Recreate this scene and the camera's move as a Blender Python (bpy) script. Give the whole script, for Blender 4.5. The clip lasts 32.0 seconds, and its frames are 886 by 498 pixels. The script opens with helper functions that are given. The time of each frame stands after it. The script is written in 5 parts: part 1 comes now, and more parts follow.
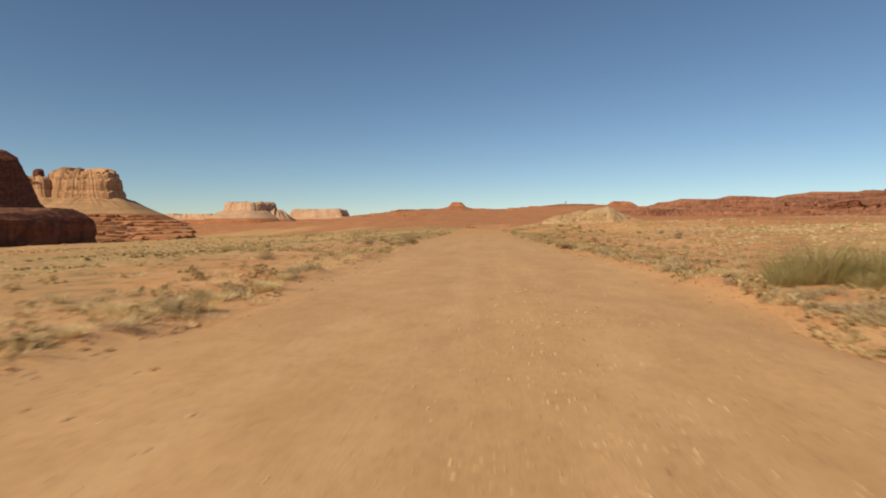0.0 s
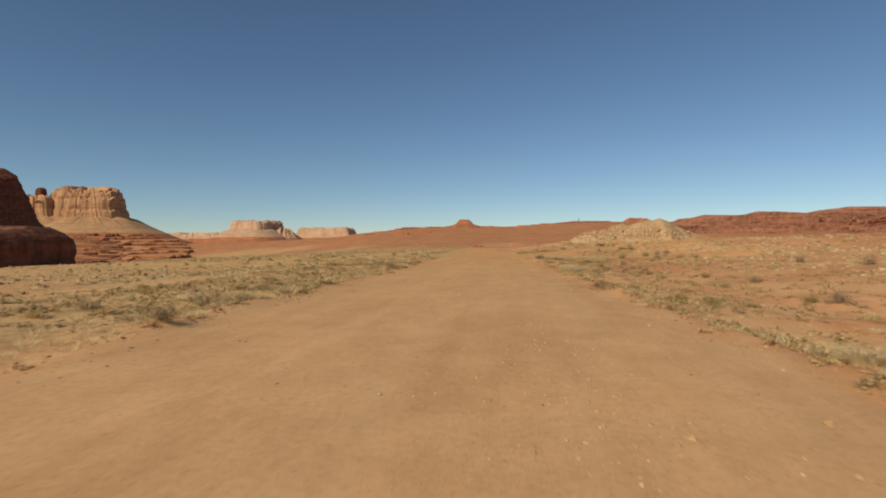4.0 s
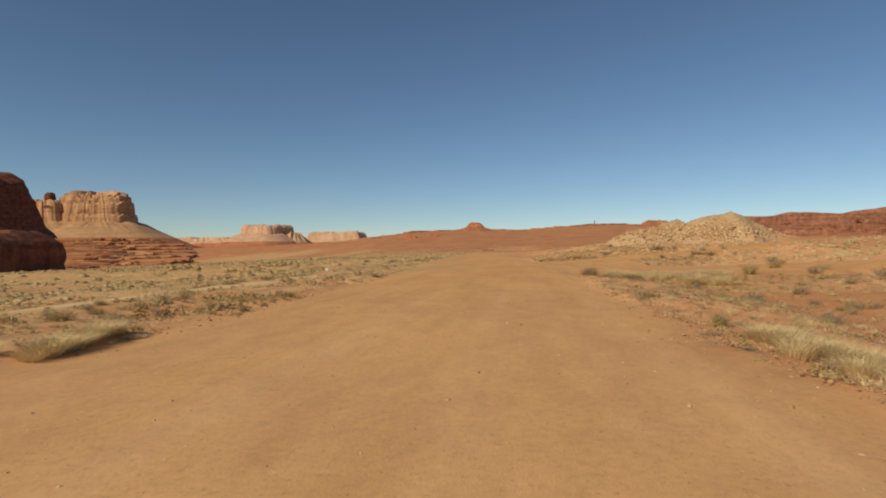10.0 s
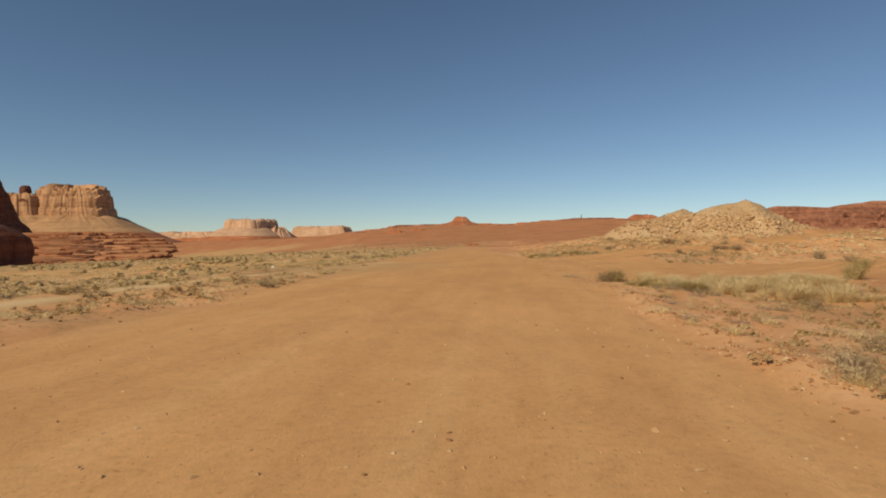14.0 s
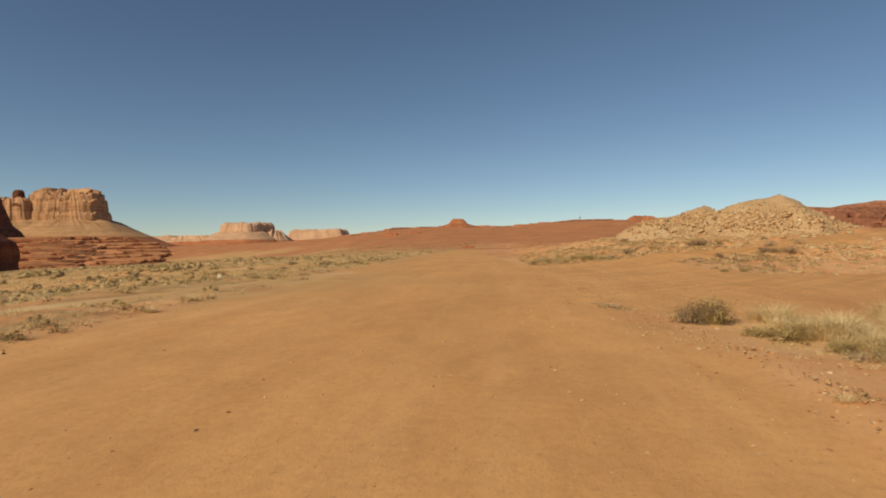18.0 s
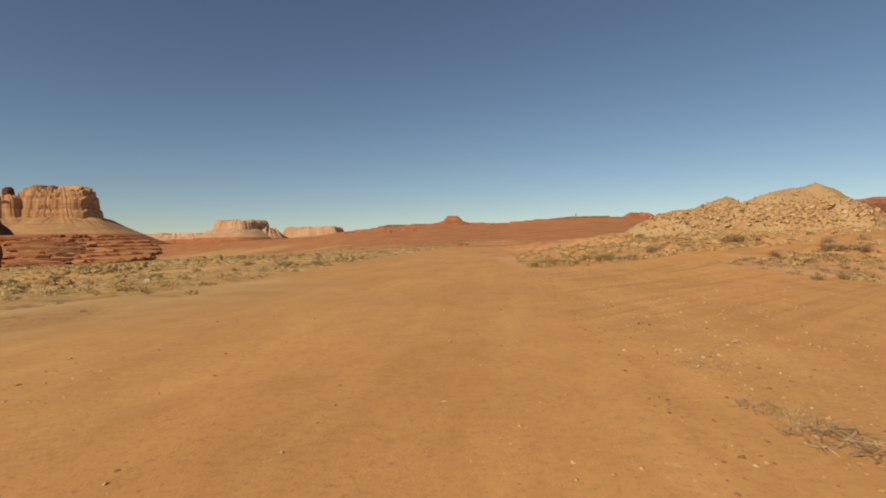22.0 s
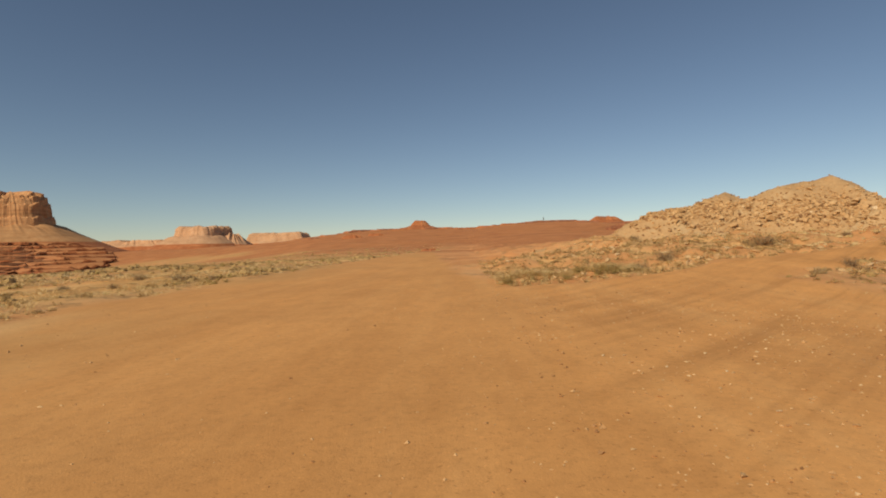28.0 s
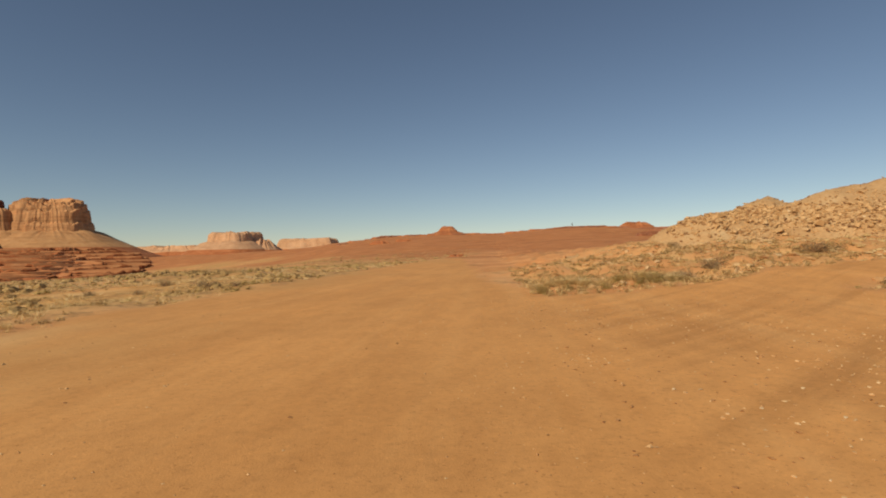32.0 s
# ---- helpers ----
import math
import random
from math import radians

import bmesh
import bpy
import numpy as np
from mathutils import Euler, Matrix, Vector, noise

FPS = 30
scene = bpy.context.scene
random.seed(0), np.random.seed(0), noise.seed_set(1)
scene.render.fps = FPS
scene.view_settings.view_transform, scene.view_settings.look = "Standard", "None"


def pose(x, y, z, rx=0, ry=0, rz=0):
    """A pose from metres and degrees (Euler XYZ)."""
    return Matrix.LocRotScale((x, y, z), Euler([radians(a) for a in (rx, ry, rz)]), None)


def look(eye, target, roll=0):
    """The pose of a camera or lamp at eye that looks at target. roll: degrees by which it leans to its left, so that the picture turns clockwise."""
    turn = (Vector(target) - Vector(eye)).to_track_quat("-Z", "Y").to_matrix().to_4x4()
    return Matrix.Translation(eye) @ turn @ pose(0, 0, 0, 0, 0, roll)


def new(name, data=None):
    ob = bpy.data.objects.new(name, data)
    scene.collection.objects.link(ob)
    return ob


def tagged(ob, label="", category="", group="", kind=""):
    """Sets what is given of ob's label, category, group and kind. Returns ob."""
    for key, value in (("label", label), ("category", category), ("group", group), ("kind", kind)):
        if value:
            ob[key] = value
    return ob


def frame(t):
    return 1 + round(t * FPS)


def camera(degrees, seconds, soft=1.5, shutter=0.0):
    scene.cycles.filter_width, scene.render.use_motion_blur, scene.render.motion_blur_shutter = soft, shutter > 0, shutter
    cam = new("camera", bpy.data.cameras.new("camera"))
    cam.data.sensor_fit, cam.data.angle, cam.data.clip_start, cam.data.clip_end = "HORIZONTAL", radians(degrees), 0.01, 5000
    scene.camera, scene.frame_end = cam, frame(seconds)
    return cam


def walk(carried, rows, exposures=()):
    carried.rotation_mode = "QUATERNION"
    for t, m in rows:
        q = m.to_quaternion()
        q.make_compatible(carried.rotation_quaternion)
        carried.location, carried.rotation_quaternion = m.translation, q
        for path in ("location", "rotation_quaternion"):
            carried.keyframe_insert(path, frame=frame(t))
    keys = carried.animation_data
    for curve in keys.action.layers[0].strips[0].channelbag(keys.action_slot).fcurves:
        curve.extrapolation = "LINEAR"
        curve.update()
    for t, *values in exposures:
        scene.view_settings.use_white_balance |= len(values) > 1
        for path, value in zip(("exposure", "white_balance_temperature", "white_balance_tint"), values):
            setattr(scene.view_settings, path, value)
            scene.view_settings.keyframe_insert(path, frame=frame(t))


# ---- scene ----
EXPOSURES = [(0.0, -0.12, 6670, 4), (1.5, -0.27, 6520, 4), (6.0, -0.31, 6420, 4), (12.0, -0.29, 6620, 5), (19.0, -0.27, 7080, 6), (25.0, -0.28, 7480, 8), (32.0, -0.28, 7780, 10)]
# camera: seconds, place, yaw to the left, pitch, roll
FOV = 76.19
PATH = [
    (0.0, 0.00, -0.00, 1.74, 5.36, -2.33, -0.02),
    (0.5, -0.04, 7.94, 1.73, 4.51, -1.22, 0.31),
    (1.0, -0.31, 15.95, 1.78, 5.03, -0.67, 0.57),
    (1.5, -0.58, 23.82, 1.87, 6.24, -0.57, 0.39),
    (2.0, -0.71, 31.30, 1.96, 6.15, -0.42, 0.22),
    (2.5, -0.72, 37.97, 2.05, 5.62, 0.04, -0.56),
    (3.0, -0.82, 44.02, 2.05, 5.98, -0.37, -0.21),
    (3.5, -0.84, 49.37, 2.07, 6.14, -0.44, -0.20),
    (5.5, -0.96, 67.85, 2.18, 6.83, -0.68, 0.28),
    (6.0, -0.96, 72.17, 2.17, 7.68, -0.68, -0.10),
    (6.5, -1.00, 75.58, 2.13, 8.49, -0.54, -0.14),
    (7.0, -1.19, 78.36, 2.11, 7.56, -0.66, 0.02),
    (7.5, -1.01, 82.48, 2.07, 6.64, -0.51, 0.39),
    (8.0, -0.92, 85.56, 2.04, 7.01, 0.01, 0.06),
    (8.5, -0.97, 88.05, 2.03, 7.16, -0.36, 0.01),
    (9.0, -1.04, 90.20, 2.02, 7.22, 0.00, 0.07),
    (9.5, -1.10, 92.22, 2.05, 7.51, -0.10, -0.12),
    (10.0, -1.17, 94.14, 2.02, 7.49, -0.06, -0.31),
    (10.5, -1.15, 96.13, 1.99, 7.26, 0.11, -0.02),
    (11.0, -1.11, 98.70, 1.93, 6.65, -0.37, -0.02),
    (11.5, -0.99, 101.06, 1.86, 6.23, 0.11, 0.04),
    (12.0, -0.84, 103.35, 1.80, 5.61, -0.24, -0.27),
    (12.5, -0.79, 105.29, 1.75, 5.11, -0.33, -0.14),
    (13.0, -0.79, 106.81, 1.77, 5.63, -0.47, -0.32),
    (13.5, -0.91, 108.07, 1.84, 6.22, -0.27, -0.51),
    (14.0, -0.98, 109.54, 1.85, 6.12, -0.62, -0.32),
    (14.5, -1.00, 111.01, 1.87, 6.37, -0.79, -0.64),
    (16.5, -0.86, 117.16, 1.89, 6.16, -0.53, -0.55),
    (17.0, -0.87, 119.45, 1.91, 5.97, -0.05, -0.89),
    (17.5, -0.75, 121.27, 1.90, 5.99, -0.23, -0.45),
    (18.0, -0.71, 122.88, 1.91, 5.91, -0.36, -0.62),
    (18.5, -0.65, 124.42, 1.90, 5.88, -0.66, -0.68),
    (19.0, -0.64, 125.76, 1.91, 6.11, -0.69, -0.89),
    (19.5, -0.56, 127.11, 1.90, 6.18, -0.49, -0.84),
    (20.0, -0.49, 128.40, 1.91, 5.93, -0.45, -0.74),
    (20.5, -0.55, 130.32, 1.88, 5.44, -0.51, -0.55),
    (21.0, -0.56, 131.75, 1.86, 5.61, -0.48, -0.71),
    (21.5, -0.51, 133.14, 1.86, 5.78, -0.37, -0.39),
    (22.0, -0.49, 134.60, 1.84, 5.46, -0.63, -0.70),
    (22.5, -0.43, 136.02, 1.83, 5.02, -0.48, -0.65),
    (23.0, -0.43, 137.22, 1.83, 4.74, -0.32, -0.78),
    (23.5, -0.37, 138.49, 1.84, 4.25, -0.19, -0.43),
    (24.0, -0.35, 139.72, 1.88, 3.66, -0.19, -0.61),
    (24.5, -0.26, 141.23, 1.87, 2.34, -0.26, -0.88),
    (25.0, -0.09, 142.55, 1.88, 1.63, -0.21, -0.95),
    (25.5, -0.05, 143.63, 1.86, 1.11, -0.34, -1.02),
    (27.5, 0.09, 147.33, 1.91, 1.87, -0.08, -1.24),
    (28.0, 0.15, 147.88, 1.91, 2.25, -0.18, -1.15),
    (28.5, 0.12, 148.22, 1.91, 2.31, -0.11, -1.60),
    (29.0, 0.13, 148.55, 1.93, 2.54, 0.30, -1.41),
    (29.5, 0.08, 148.80, 1.95, 2.96, 0.20, -1.25),
    (30.0, 0.06, 148.99, 1.94, 2.94, 0.48, -1.37),
    (30.5, 0.04, 149.09, 1.94, 3.43, 0.52, -1.30),
    (31.0, 0.02, 149.20, 1.96, 3.83, 0.55, -1.25),
    (31.5, -0.02, 149.36, 1.95, 3.99, 0.56, -1.25),
    (32.0, 0.00, 149.50, 1.95, 5.02, 0.46, -1.05),
]
cam = camera(FOV, 32.0, soft=1.9, shutter=0.25)
walk(cam, [(t, pose(x, y, z, 90 + pitch, 0, yaw) @ pose(0, 0, 0, 0, 0, roll)) for t, x, y, z, yaw, pitch, roll in PATH],
     exposures=EXPOSURES)

# ---- light ----
SUN = Vector((-0.52, -0.62, 0.58)).normalized()
world = bpy.data.worlds.new("sky")
scene.world = world
world.use_nodes = True
wn = world.node_tree
sky = wn.nodes.new("ShaderNodeTexSky")
sky.sky_type = "NISHITA"
sky.sun_disc = False
sky.sun_elevation = math.asin(SUN.z)
sky.sun_rotation = math.atan2(SUN.x, SUN.y)
sky.altitude = 1300
sky.air_density, sky.dust_density, sky.ozone_density = 0.9, 0.0, 2.7
wn.links.new(sky.outputs[0], wn.nodes["Background"].inputs[0])
wn.nodes["Background"].inputs[1].default_value = 0.092
sun_data = bpy.data.lights.new("sun", "SUN")
sun_data.energy, sun_data.angle, sun_data.color = 4.6, radians(0.53), (1.0, 0.875, 0.69)
sun = new("sun", sun_data)
sun.matrix_world = look(SUN * 50, (0, 0, 0))


# ---- materials ----
def ramp(nt, fac, stops):
    r = nt.nodes.new("ShaderNodeValToRGB")
    e = r.color_ramp.elements
    while len(e) < len(stops):
        e.new(0.5)
    for k, (p, c) in zip(e, stops):
        k.position, k.color = p, (*c, 1)
    nt.links.new(fac, r.inputs[0])
    return r.outputs[0]


def tex(nt, vec, scale, detail=4, rough=0.6, stretch=(1, 1, 1), turn=0.0):
    if turn:
        r = nt.nodes.new("ShaderNodeMapping")
        r.inputs["Rotation"].default_value = (0, 0, radians(turn))
        nt.links.new(vec, r.inputs[0])
        vec = r.outputs[0]
    m = nt.nodes.new("ShaderNodeMapping")
    m.inputs["Scale"].default_value = stretch
    nt.links.new(vec, m.inputs[0])
    n = nt.nodes.new("ShaderNodeTexNoise")
    n.inputs["Scale"].default_value, n.inputs["Detail"].default_value, n.inputs["Roughness"].default_value = scale, detail, rough
    nt.links.new(m.outputs[0], n.inputs["Vector"])
    return n.outputs[0]


def mix(nt, fac, a, b, blend="MIX"):
    m = nt.nodes.new("ShaderNodeMix")
    m.data_type, m.blend_type = "RGBA", blend
    for sock, v in ((m.inputs[0], fac), (m.inputs[6], a), (m.inputs[7], b)):
        if isinstance(v, (int, float)):
            sock.default_value = v
        elif isinstance(v, tuple):
            sock.default_value = (*v, 1)
        else:
            nt.links.new(v, sock)
    return m.outputs[2]


def material(name, rough=0.9):
    m = bpy.data.materials.new(name)
    m.use_nodes = True
    nt = m.node_tree
    b = nt.nodes["Principled BSDF"]
    b.inputs["Roughness"].default_value = rough
    b.inputs["Specular IOR Level"].default_value = 0.25
    geo = nt.nodes.new("ShaderNodeTexCoord")
    return m, nt, b, geo.outputs["Object"]


def bump(nt, b, height, strength, dist):
    n = nt.nodes.new("ShaderNodeBump")
    n.inputs["Strength"].default_value, n.inputs["Distance"].default_value = strength, dist
    nt.links.new(height, n.inputs["Height"])
    nt.links.new(n.outputs[0], b.inputs["Normal"])


def attribute(nt, name):
    a = nt.nodes.new("ShaderNodeAttribute")
    a.attribute_name = name
    return a.outputs["Fac"]


def ground_material():
    m, nt, b, co = material("desert_soil", 0.95)
    big = tex(nt, co, 0.045, 5, 0.6)
    mid = tex(nt, co, 0.5, 6, 0.65)
    fine = tex(nt, co, 7.0, 5, 0.7)
    grit = tex(nt, co, 38.0, 3, 0.6)
    ruts = tex(nt, co, 0.9, 5, 0.6, (1.0, 0.035, 1.0))
    road = ramp(nt, ruts, [(0.3, (0.63, 0.350, 0.158)), (0.52, (0.665, 0.378, 0.177)), (0.72, (0.70, 0.420, 0.208))])
    road = mix(nt, ramp(nt, mid, [(0.35, (0, 0, 0)), (0.75, (0.5, 0.5, 0.5))]), road, (0.58, 0.31, 0.125))
    road = mix(nt, attribute(nt, "orange"), road, ramp(nt, ruts, [(0.3, (0.63, 0.312, 0.110)), (0.55, (0.665, 0.342, 0.127)), (0.75, (0.70, 0.38, 0.152))]))
    blot = tex(nt, co, 1.7, 4, 0.55, (1.0, 0.5, 1.0))
    road = mix(nt, 0.5, road, ramp(nt, blot, [(0.35, (0.86, 0.84, 0.82)), (0.55, (1, 1, 1)), (0.75, (1.08, 1.07, 1.06))]), "MULTIPLY")
    wash = tex(nt, co, 0.28, 5, 0.65, (1.0, 0.45, 1.0))
    road = mix(nt, 0.75, road, ramp(nt, wash, [(0.38, (0.90, 0.88, 0.86)), (0.52, (1, 1, 1)), (0.66, (1.08, 1.07, 1.06))]), "MULTIPLY")
    speck = tex(nt, co, 17.0, 3, 0.7)
    road = mix(nt, 0.8, road, ramp(nt, speck, [(0.30, (0.62, 0.58, 0.55)), (0.40, (1, 1, 1)), (0.63, (1, 1, 1)), (0.72, (1.3, 1.3, 1.28))]), "MULTIPLY")
    wheel = tex(nt, co, 1.5, 4, 0.6, (1.0, 0.04, 1.0), 42)
    road = mix(nt, attribute(nt, "swing"), road, mix(nt, 1.0, road, ramp(nt, wheel, [(0.36, (0.84, 0.82, 0.80)), (0.5, (1, 1, 1)), (0.66, (1.09, 1.08, 1.07))]), "MULTIPLY"))
    scrub = ramp(nt, mid, [(0.3, (0.61, 0.265, 0.102)), (0.5, (0.71, 0.355, 0.155)), (0.72, (0.76, 0.45, 0.225))])
    scrub = mix(nt, ramp(nt, big, [(0.42, (0, 0, 0)), (0.6, (0.85, 0.85, 0.85))]), scrub, (0.53, 0.235, 0.092))
    road = mix(nt, attribute(nt, "track"), road, (0.72, 0.50, 0.255))
    col = mix(nt, attribute(nt, "bare"), scrub, road)
    far = ramp(nt, big, [(0.3, (0.43, 0.165, 0.064)), (0.55, (0.525, 0.22, 0.087)), (0.75, (0.57, 0.275, 0.12))])
    col = mix(nt, attribute(nt, "red"), col, far)
    col = mix(nt, attribute(nt, "straw"), col, mix(nt, ramp(nt, mid, [(0.4, (0, 0, 0)), (0.62, (1, 1, 1))]), (0.57, 0.345, 0.145), (0.50, 0.275, 0.105)))
    col = mix(nt, attribute(nt, "pale"), col, (0.66, 0.43, 0.20))
    tufts = tex(nt, co, 0.85, 4, 0.75, (1.0, 0.8, 1.0))
    wide = nt.nodes.new("ShaderNodeMath")
    wide.operation = "MULTIPLY"
    nt.links.new(attribute(nt, "scrubby"), wide.inputs[0])
    sep = nt.nodes.new("ShaderNodeSeparateColor")
    nt.links.new(ramp(nt, tufts, [(0.52, (0, 0, 0)), (0.60, (0.8, 0.8, 0.8))]), sep.inputs[0])
    nt.links.new(sep.outputs[0], wide.inputs[1])
    col = mix(nt, wide.outputs[0], col, (0.31, 0.195, 0.085))
    clumps = tex(nt, co, 0.22, 5, 0.8, (1.0, 0.6, 1.0))
    col = mix(nt, ramp(nt, clumps, [(0.54, (0, 0, 0)), (0.62, (0.5, 0.5, 0.5))]), col, mix(nt, attribute(nt, "bare"), (0.29, 0.175, 0.08), col))
    ledge = tex(nt, co, 0.035, 6, 0.75, (0.6, 1.6, 4.0))
    col = mix(nt, attribute(nt, "red"), col, mix(nt, ramp(nt, ledge, [(0.5, (0, 0, 0)), (0.6, (0.5, 0.5, 0.5))]), col, (0.30, 0.115, 0.05)))
    col = mix(nt, 0.55, col, ramp(nt, fine, [(0.25, (0.72, 0.71, 0.7)), (0.5, (1.0, 1.0, 1.0)), (0.8, (1.15, 1.14, 1.12))]), "MULTIPLY")
    col = mix(nt, 0.6, col, ramp(nt, grit, [(0.25, (0.7, 0.68, 0.66)), (0.42, (1, 1, 1)), (0.70, (1.0, 1.0, 1.0)), (0.78, (1.35, 1.35, 1.3))]), "MULTIPLY")
    nt.links.new(col, b.inputs["Base Color"])
    bump(nt, b, mix(nt, 0.55, fine, grit), 0.3, 0.03)
    return m


def rock_material(name, stops, strata=0.0, scale=1.0, streak=0.0):
    m, nt, b, co = material(name, 0.93)
    big = tex(nt, co, 0.12 * scale, 6, 0.65)
    fine = tex(nt, co, 1.6 * scale, 6, 0.7)
    col = ramp(nt, big, stops)
    if strata:
        bed = tex(nt, co, 0.10 * scale, 4, 0.7, (0.12, 0.12, 2.2))
        col = mix(nt, strata, col, ramp(nt, bed, [(0.3, (0.55, 0.5, 0.47)), (0.5, (1, 1, 1)), (0.7, (1.25, 1.2, 1.15))]), "MULTIPLY")
    if streak:
        run = tex(nt, co, 0.22 * scale, 4, 0.6, (1.0, 1.0, 0.08))
        col = mix(nt, streak, col, ramp(nt, run, [(0.35, (0.55, 0.47, 0.43)), (0.55, (1, 1, 1))]), "MULTIPLY")
    col = mix(nt, 0.5, col, ramp(nt, fine, [(0.3, (0.65, 0.63, 0.6)), (0.55, (1, 1, 1)), (0.8, (1.2, 1.2, 1.2))]), "MULTIPLY")
    nt.links.new(col, b.inputs["Base Color"])
    bump(nt, b, fine, 0.6, 0.25 / scale)
    return m


def piece_material(name, stops, rough=0.9, scale=9.0, thin=0.0):
    """For stones and plants: colour from piece to piece, and grain."""
    m, nt, b, co = material(name, rough)
    info = nt.nodes.new("ShaderNodeObjectInfo")
    isl = nt.nodes.new("ShaderNodeNewGeometry")
    mx = nt.nodes.new("ShaderNodeMath")
    mx.operation = "MULTIPLY_ADD"
    mx.inputs[1].default_value = 0.6
    sc = nt.nodes.new("ShaderNodeMath")
    sc.operation = "MULTIPLY"
    sc.inputs[1].default_value = 0.4
    nt.links.new(info.outputs["Random"], sc.inputs[0])
    nt.links.new(isl.outputs["Random Per Island"], mx.inputs[0])
    nt.links.new(sc.outputs[0], mx.inputs[2])
    col = ramp(nt, mx.outputs[0], stops)
    grain = tex(nt, co, scale, 4, 0.65)
    col = mix(nt, 0.5, col, ramp(nt, grain, [(0.3, (0.6, 0.6, 0.6)), (0.6, (1.1, 1.1, 1.1))]), "MULTIPLY")
    nt.links.new(col, b.inputs["Base Color"])
    if thin:
        t = nt.nodes.new("ShaderNodeBsdfTranslucent")
        x = nt.nodes.new("ShaderNodeMixShader")
        x.inputs[0].default_value = thin
        nt.links.new(col, t.inputs[0])
        nt.links.new(b.outputs[0], x.inputs[1])
        nt.links.new(t.outputs[0], x.inputs[2])
        nt.links.new(x.outputs[0], nt.nodes["Material Output"].inputs[0])
    else:
        bump(nt, b, grain, 0.4, 0.02)
    return m


SOIL = ground_material()
RED = rock_material("red_sandstone", [(0.3, (0.30, 0.10, 0.045)), (0.5, (0.42, 0.155, 0.065)), (0.7, (0.48, 0.21, 0.10))], 0.75, 0.6)
RED_DARK = rock_material("dark_red_sandstone", [(0.3, (0.21, 0.085, 0.05)), (0.5, (0.32, 0.135, 0.076)), (0.7, (0.42, 0.195, 0.11))], 0.95, 1.4, 0.6)
# Red sandstone with its shade, and some lens vignette, put into the colour.
RED_SHADED = rock_material("shade_darkened_cliff", [(0.3, (0.11, 0.045, 0.03)), (0.5, (0.19, 0.07, 0.038)), (0.7, (0.29, 0.11, 0.055))], 0.85, 0.9, 0.6)
BUFF = rock_material("buff_sandstone", [(0.3, (0.46, 0.23, 0.11)), (0.5, (0.55, 0.30, 0.15)), (0.7, (0.60, 0.36, 0.19))], 0.65, 0.45, 0.3)
TALUS = rock_material("pale_talus", [(0.3, (0.44, 0.23, 0.105)), (0.5, (0.52, 0.29, 0.14)), (0.7, (0.56, 0.33, 0.17))], 0.55, 0.5)
SCREE = rock_material("red_scree", [(0.3, (0.37, 0.15, 0.065)), (0.5, (0.45, 0.20, 0.09)), (0.7, (0.50, 0.25, 0.12))], 0.4, 0.5)
PINK = rock_material("pale_pink_sandstone", [(0.3, (0.48, 0.275, 0.165)), (0.5, (0.56, 0.34, 0.205)), (0.7, (0.60, 0.385, 0.25))], 0.4, 0.2, 0.2)
RUBBLE = rock_material("mine_rubble", [(0.3, (0.44, 0.265, 0.13)), (0.5, (0.52, 0.335, 0.175)), (0.7, (0.55, 0.40, 0.235))], 0.0, 3.0)
BOULDER = piece_material("rubble_boulders", [(0.06, (0.27, 0.145, 0.07)), (0.26, (0.52, 0.315, 0.15)), (0.72, (0.63, 0.43, 0.235)), (0.97, (0.72, 0.56, 0.37))], 0.92, 2.5)
PEBBLE = piece_material("pale_stone", [(0.1, (0.36, 0.18, 0.075)), (0.35, (0.50, 0.29, 0.135)), (0.7, (0.57, 0.38, 0.20)), (0.97, (0.68, 0.53, 0.34))], 0.9, 12)
CHIP = piece_material("pale_chips", [(0.1, (0.46, 0.27, 0.125)), (0.4, (0.60, 0.41, 0.22)), (0.75, (0.66, 0.49, 0.29)), (0.97, (0.72, 0.60, 0.43))], 0.85, 12)
CRUMB = piece_material("berm_crumbs", [(0.1, (0.32, 0.155, 0.065)), (0.5, (0.48, 0.26, 0.11)), (0.8, (0.50, 0.30, 0.14)), (0.97, (0.62, 0.47, 0.29))], 0.95, 12)
CLOD = piece_material("dark_clods", [(0.1, (0.24, 0.12, 0.055)), (0.5, (0.38, 0.20, 0.088)), (0.9, (0.50, 0.28, 0.13))], 0.95, 12)
SAGE = piece_material("sage_leaves", [(0.1, (0.34, 0.24, 0.115)), (0.5, (0.48, 0.35, 0.17)), (0.9, (0.60, 0.46, 0.25))], 0.85, thin=0.25)
DARKSAGE = piece_material("dark_sage_leaves", [(0.1, (0.20, 0.14, 0.075)), (0.5, (0.31, 0.22, 0.115)), (0.9, (0.43, 0.32, 0.175))], 0.85, thin=0.3)
GREYSAGE = piece_material("grey_sage_leaves", [(0.1, (0.46, 0.325, 0.165)), (0.5, (0.61, 0.45, 0.24)), (0.9, (0.71, 0.56, 0.335))], 0.85, thin=0.25)
OLIVE = piece_material("olive_leaves", [(0.1, (0.32, 0.225, 0.08)), (0.5, (0.45, 0.335, 0.125)), (0.9, (0.57, 0.435, 0.19))], 0.85, thin=0.2)
GREEN = piece_material("green_stems", [(0.1, (0.31, 0.245, 0.085)), (0.5, (0.43, 0.345, 0.13)), (0.9, (0.54, 0.44, 0.19))], 0.8, thin=0.22)
STRAW = piece_material("dry_grass", [(0.1, (0.64, 0.47, 0.22)), (0.5, (0.76, 0.58, 0.30)), (0.9, (0.84, 0.68, 0.40))], 0.8, thin=0.2)
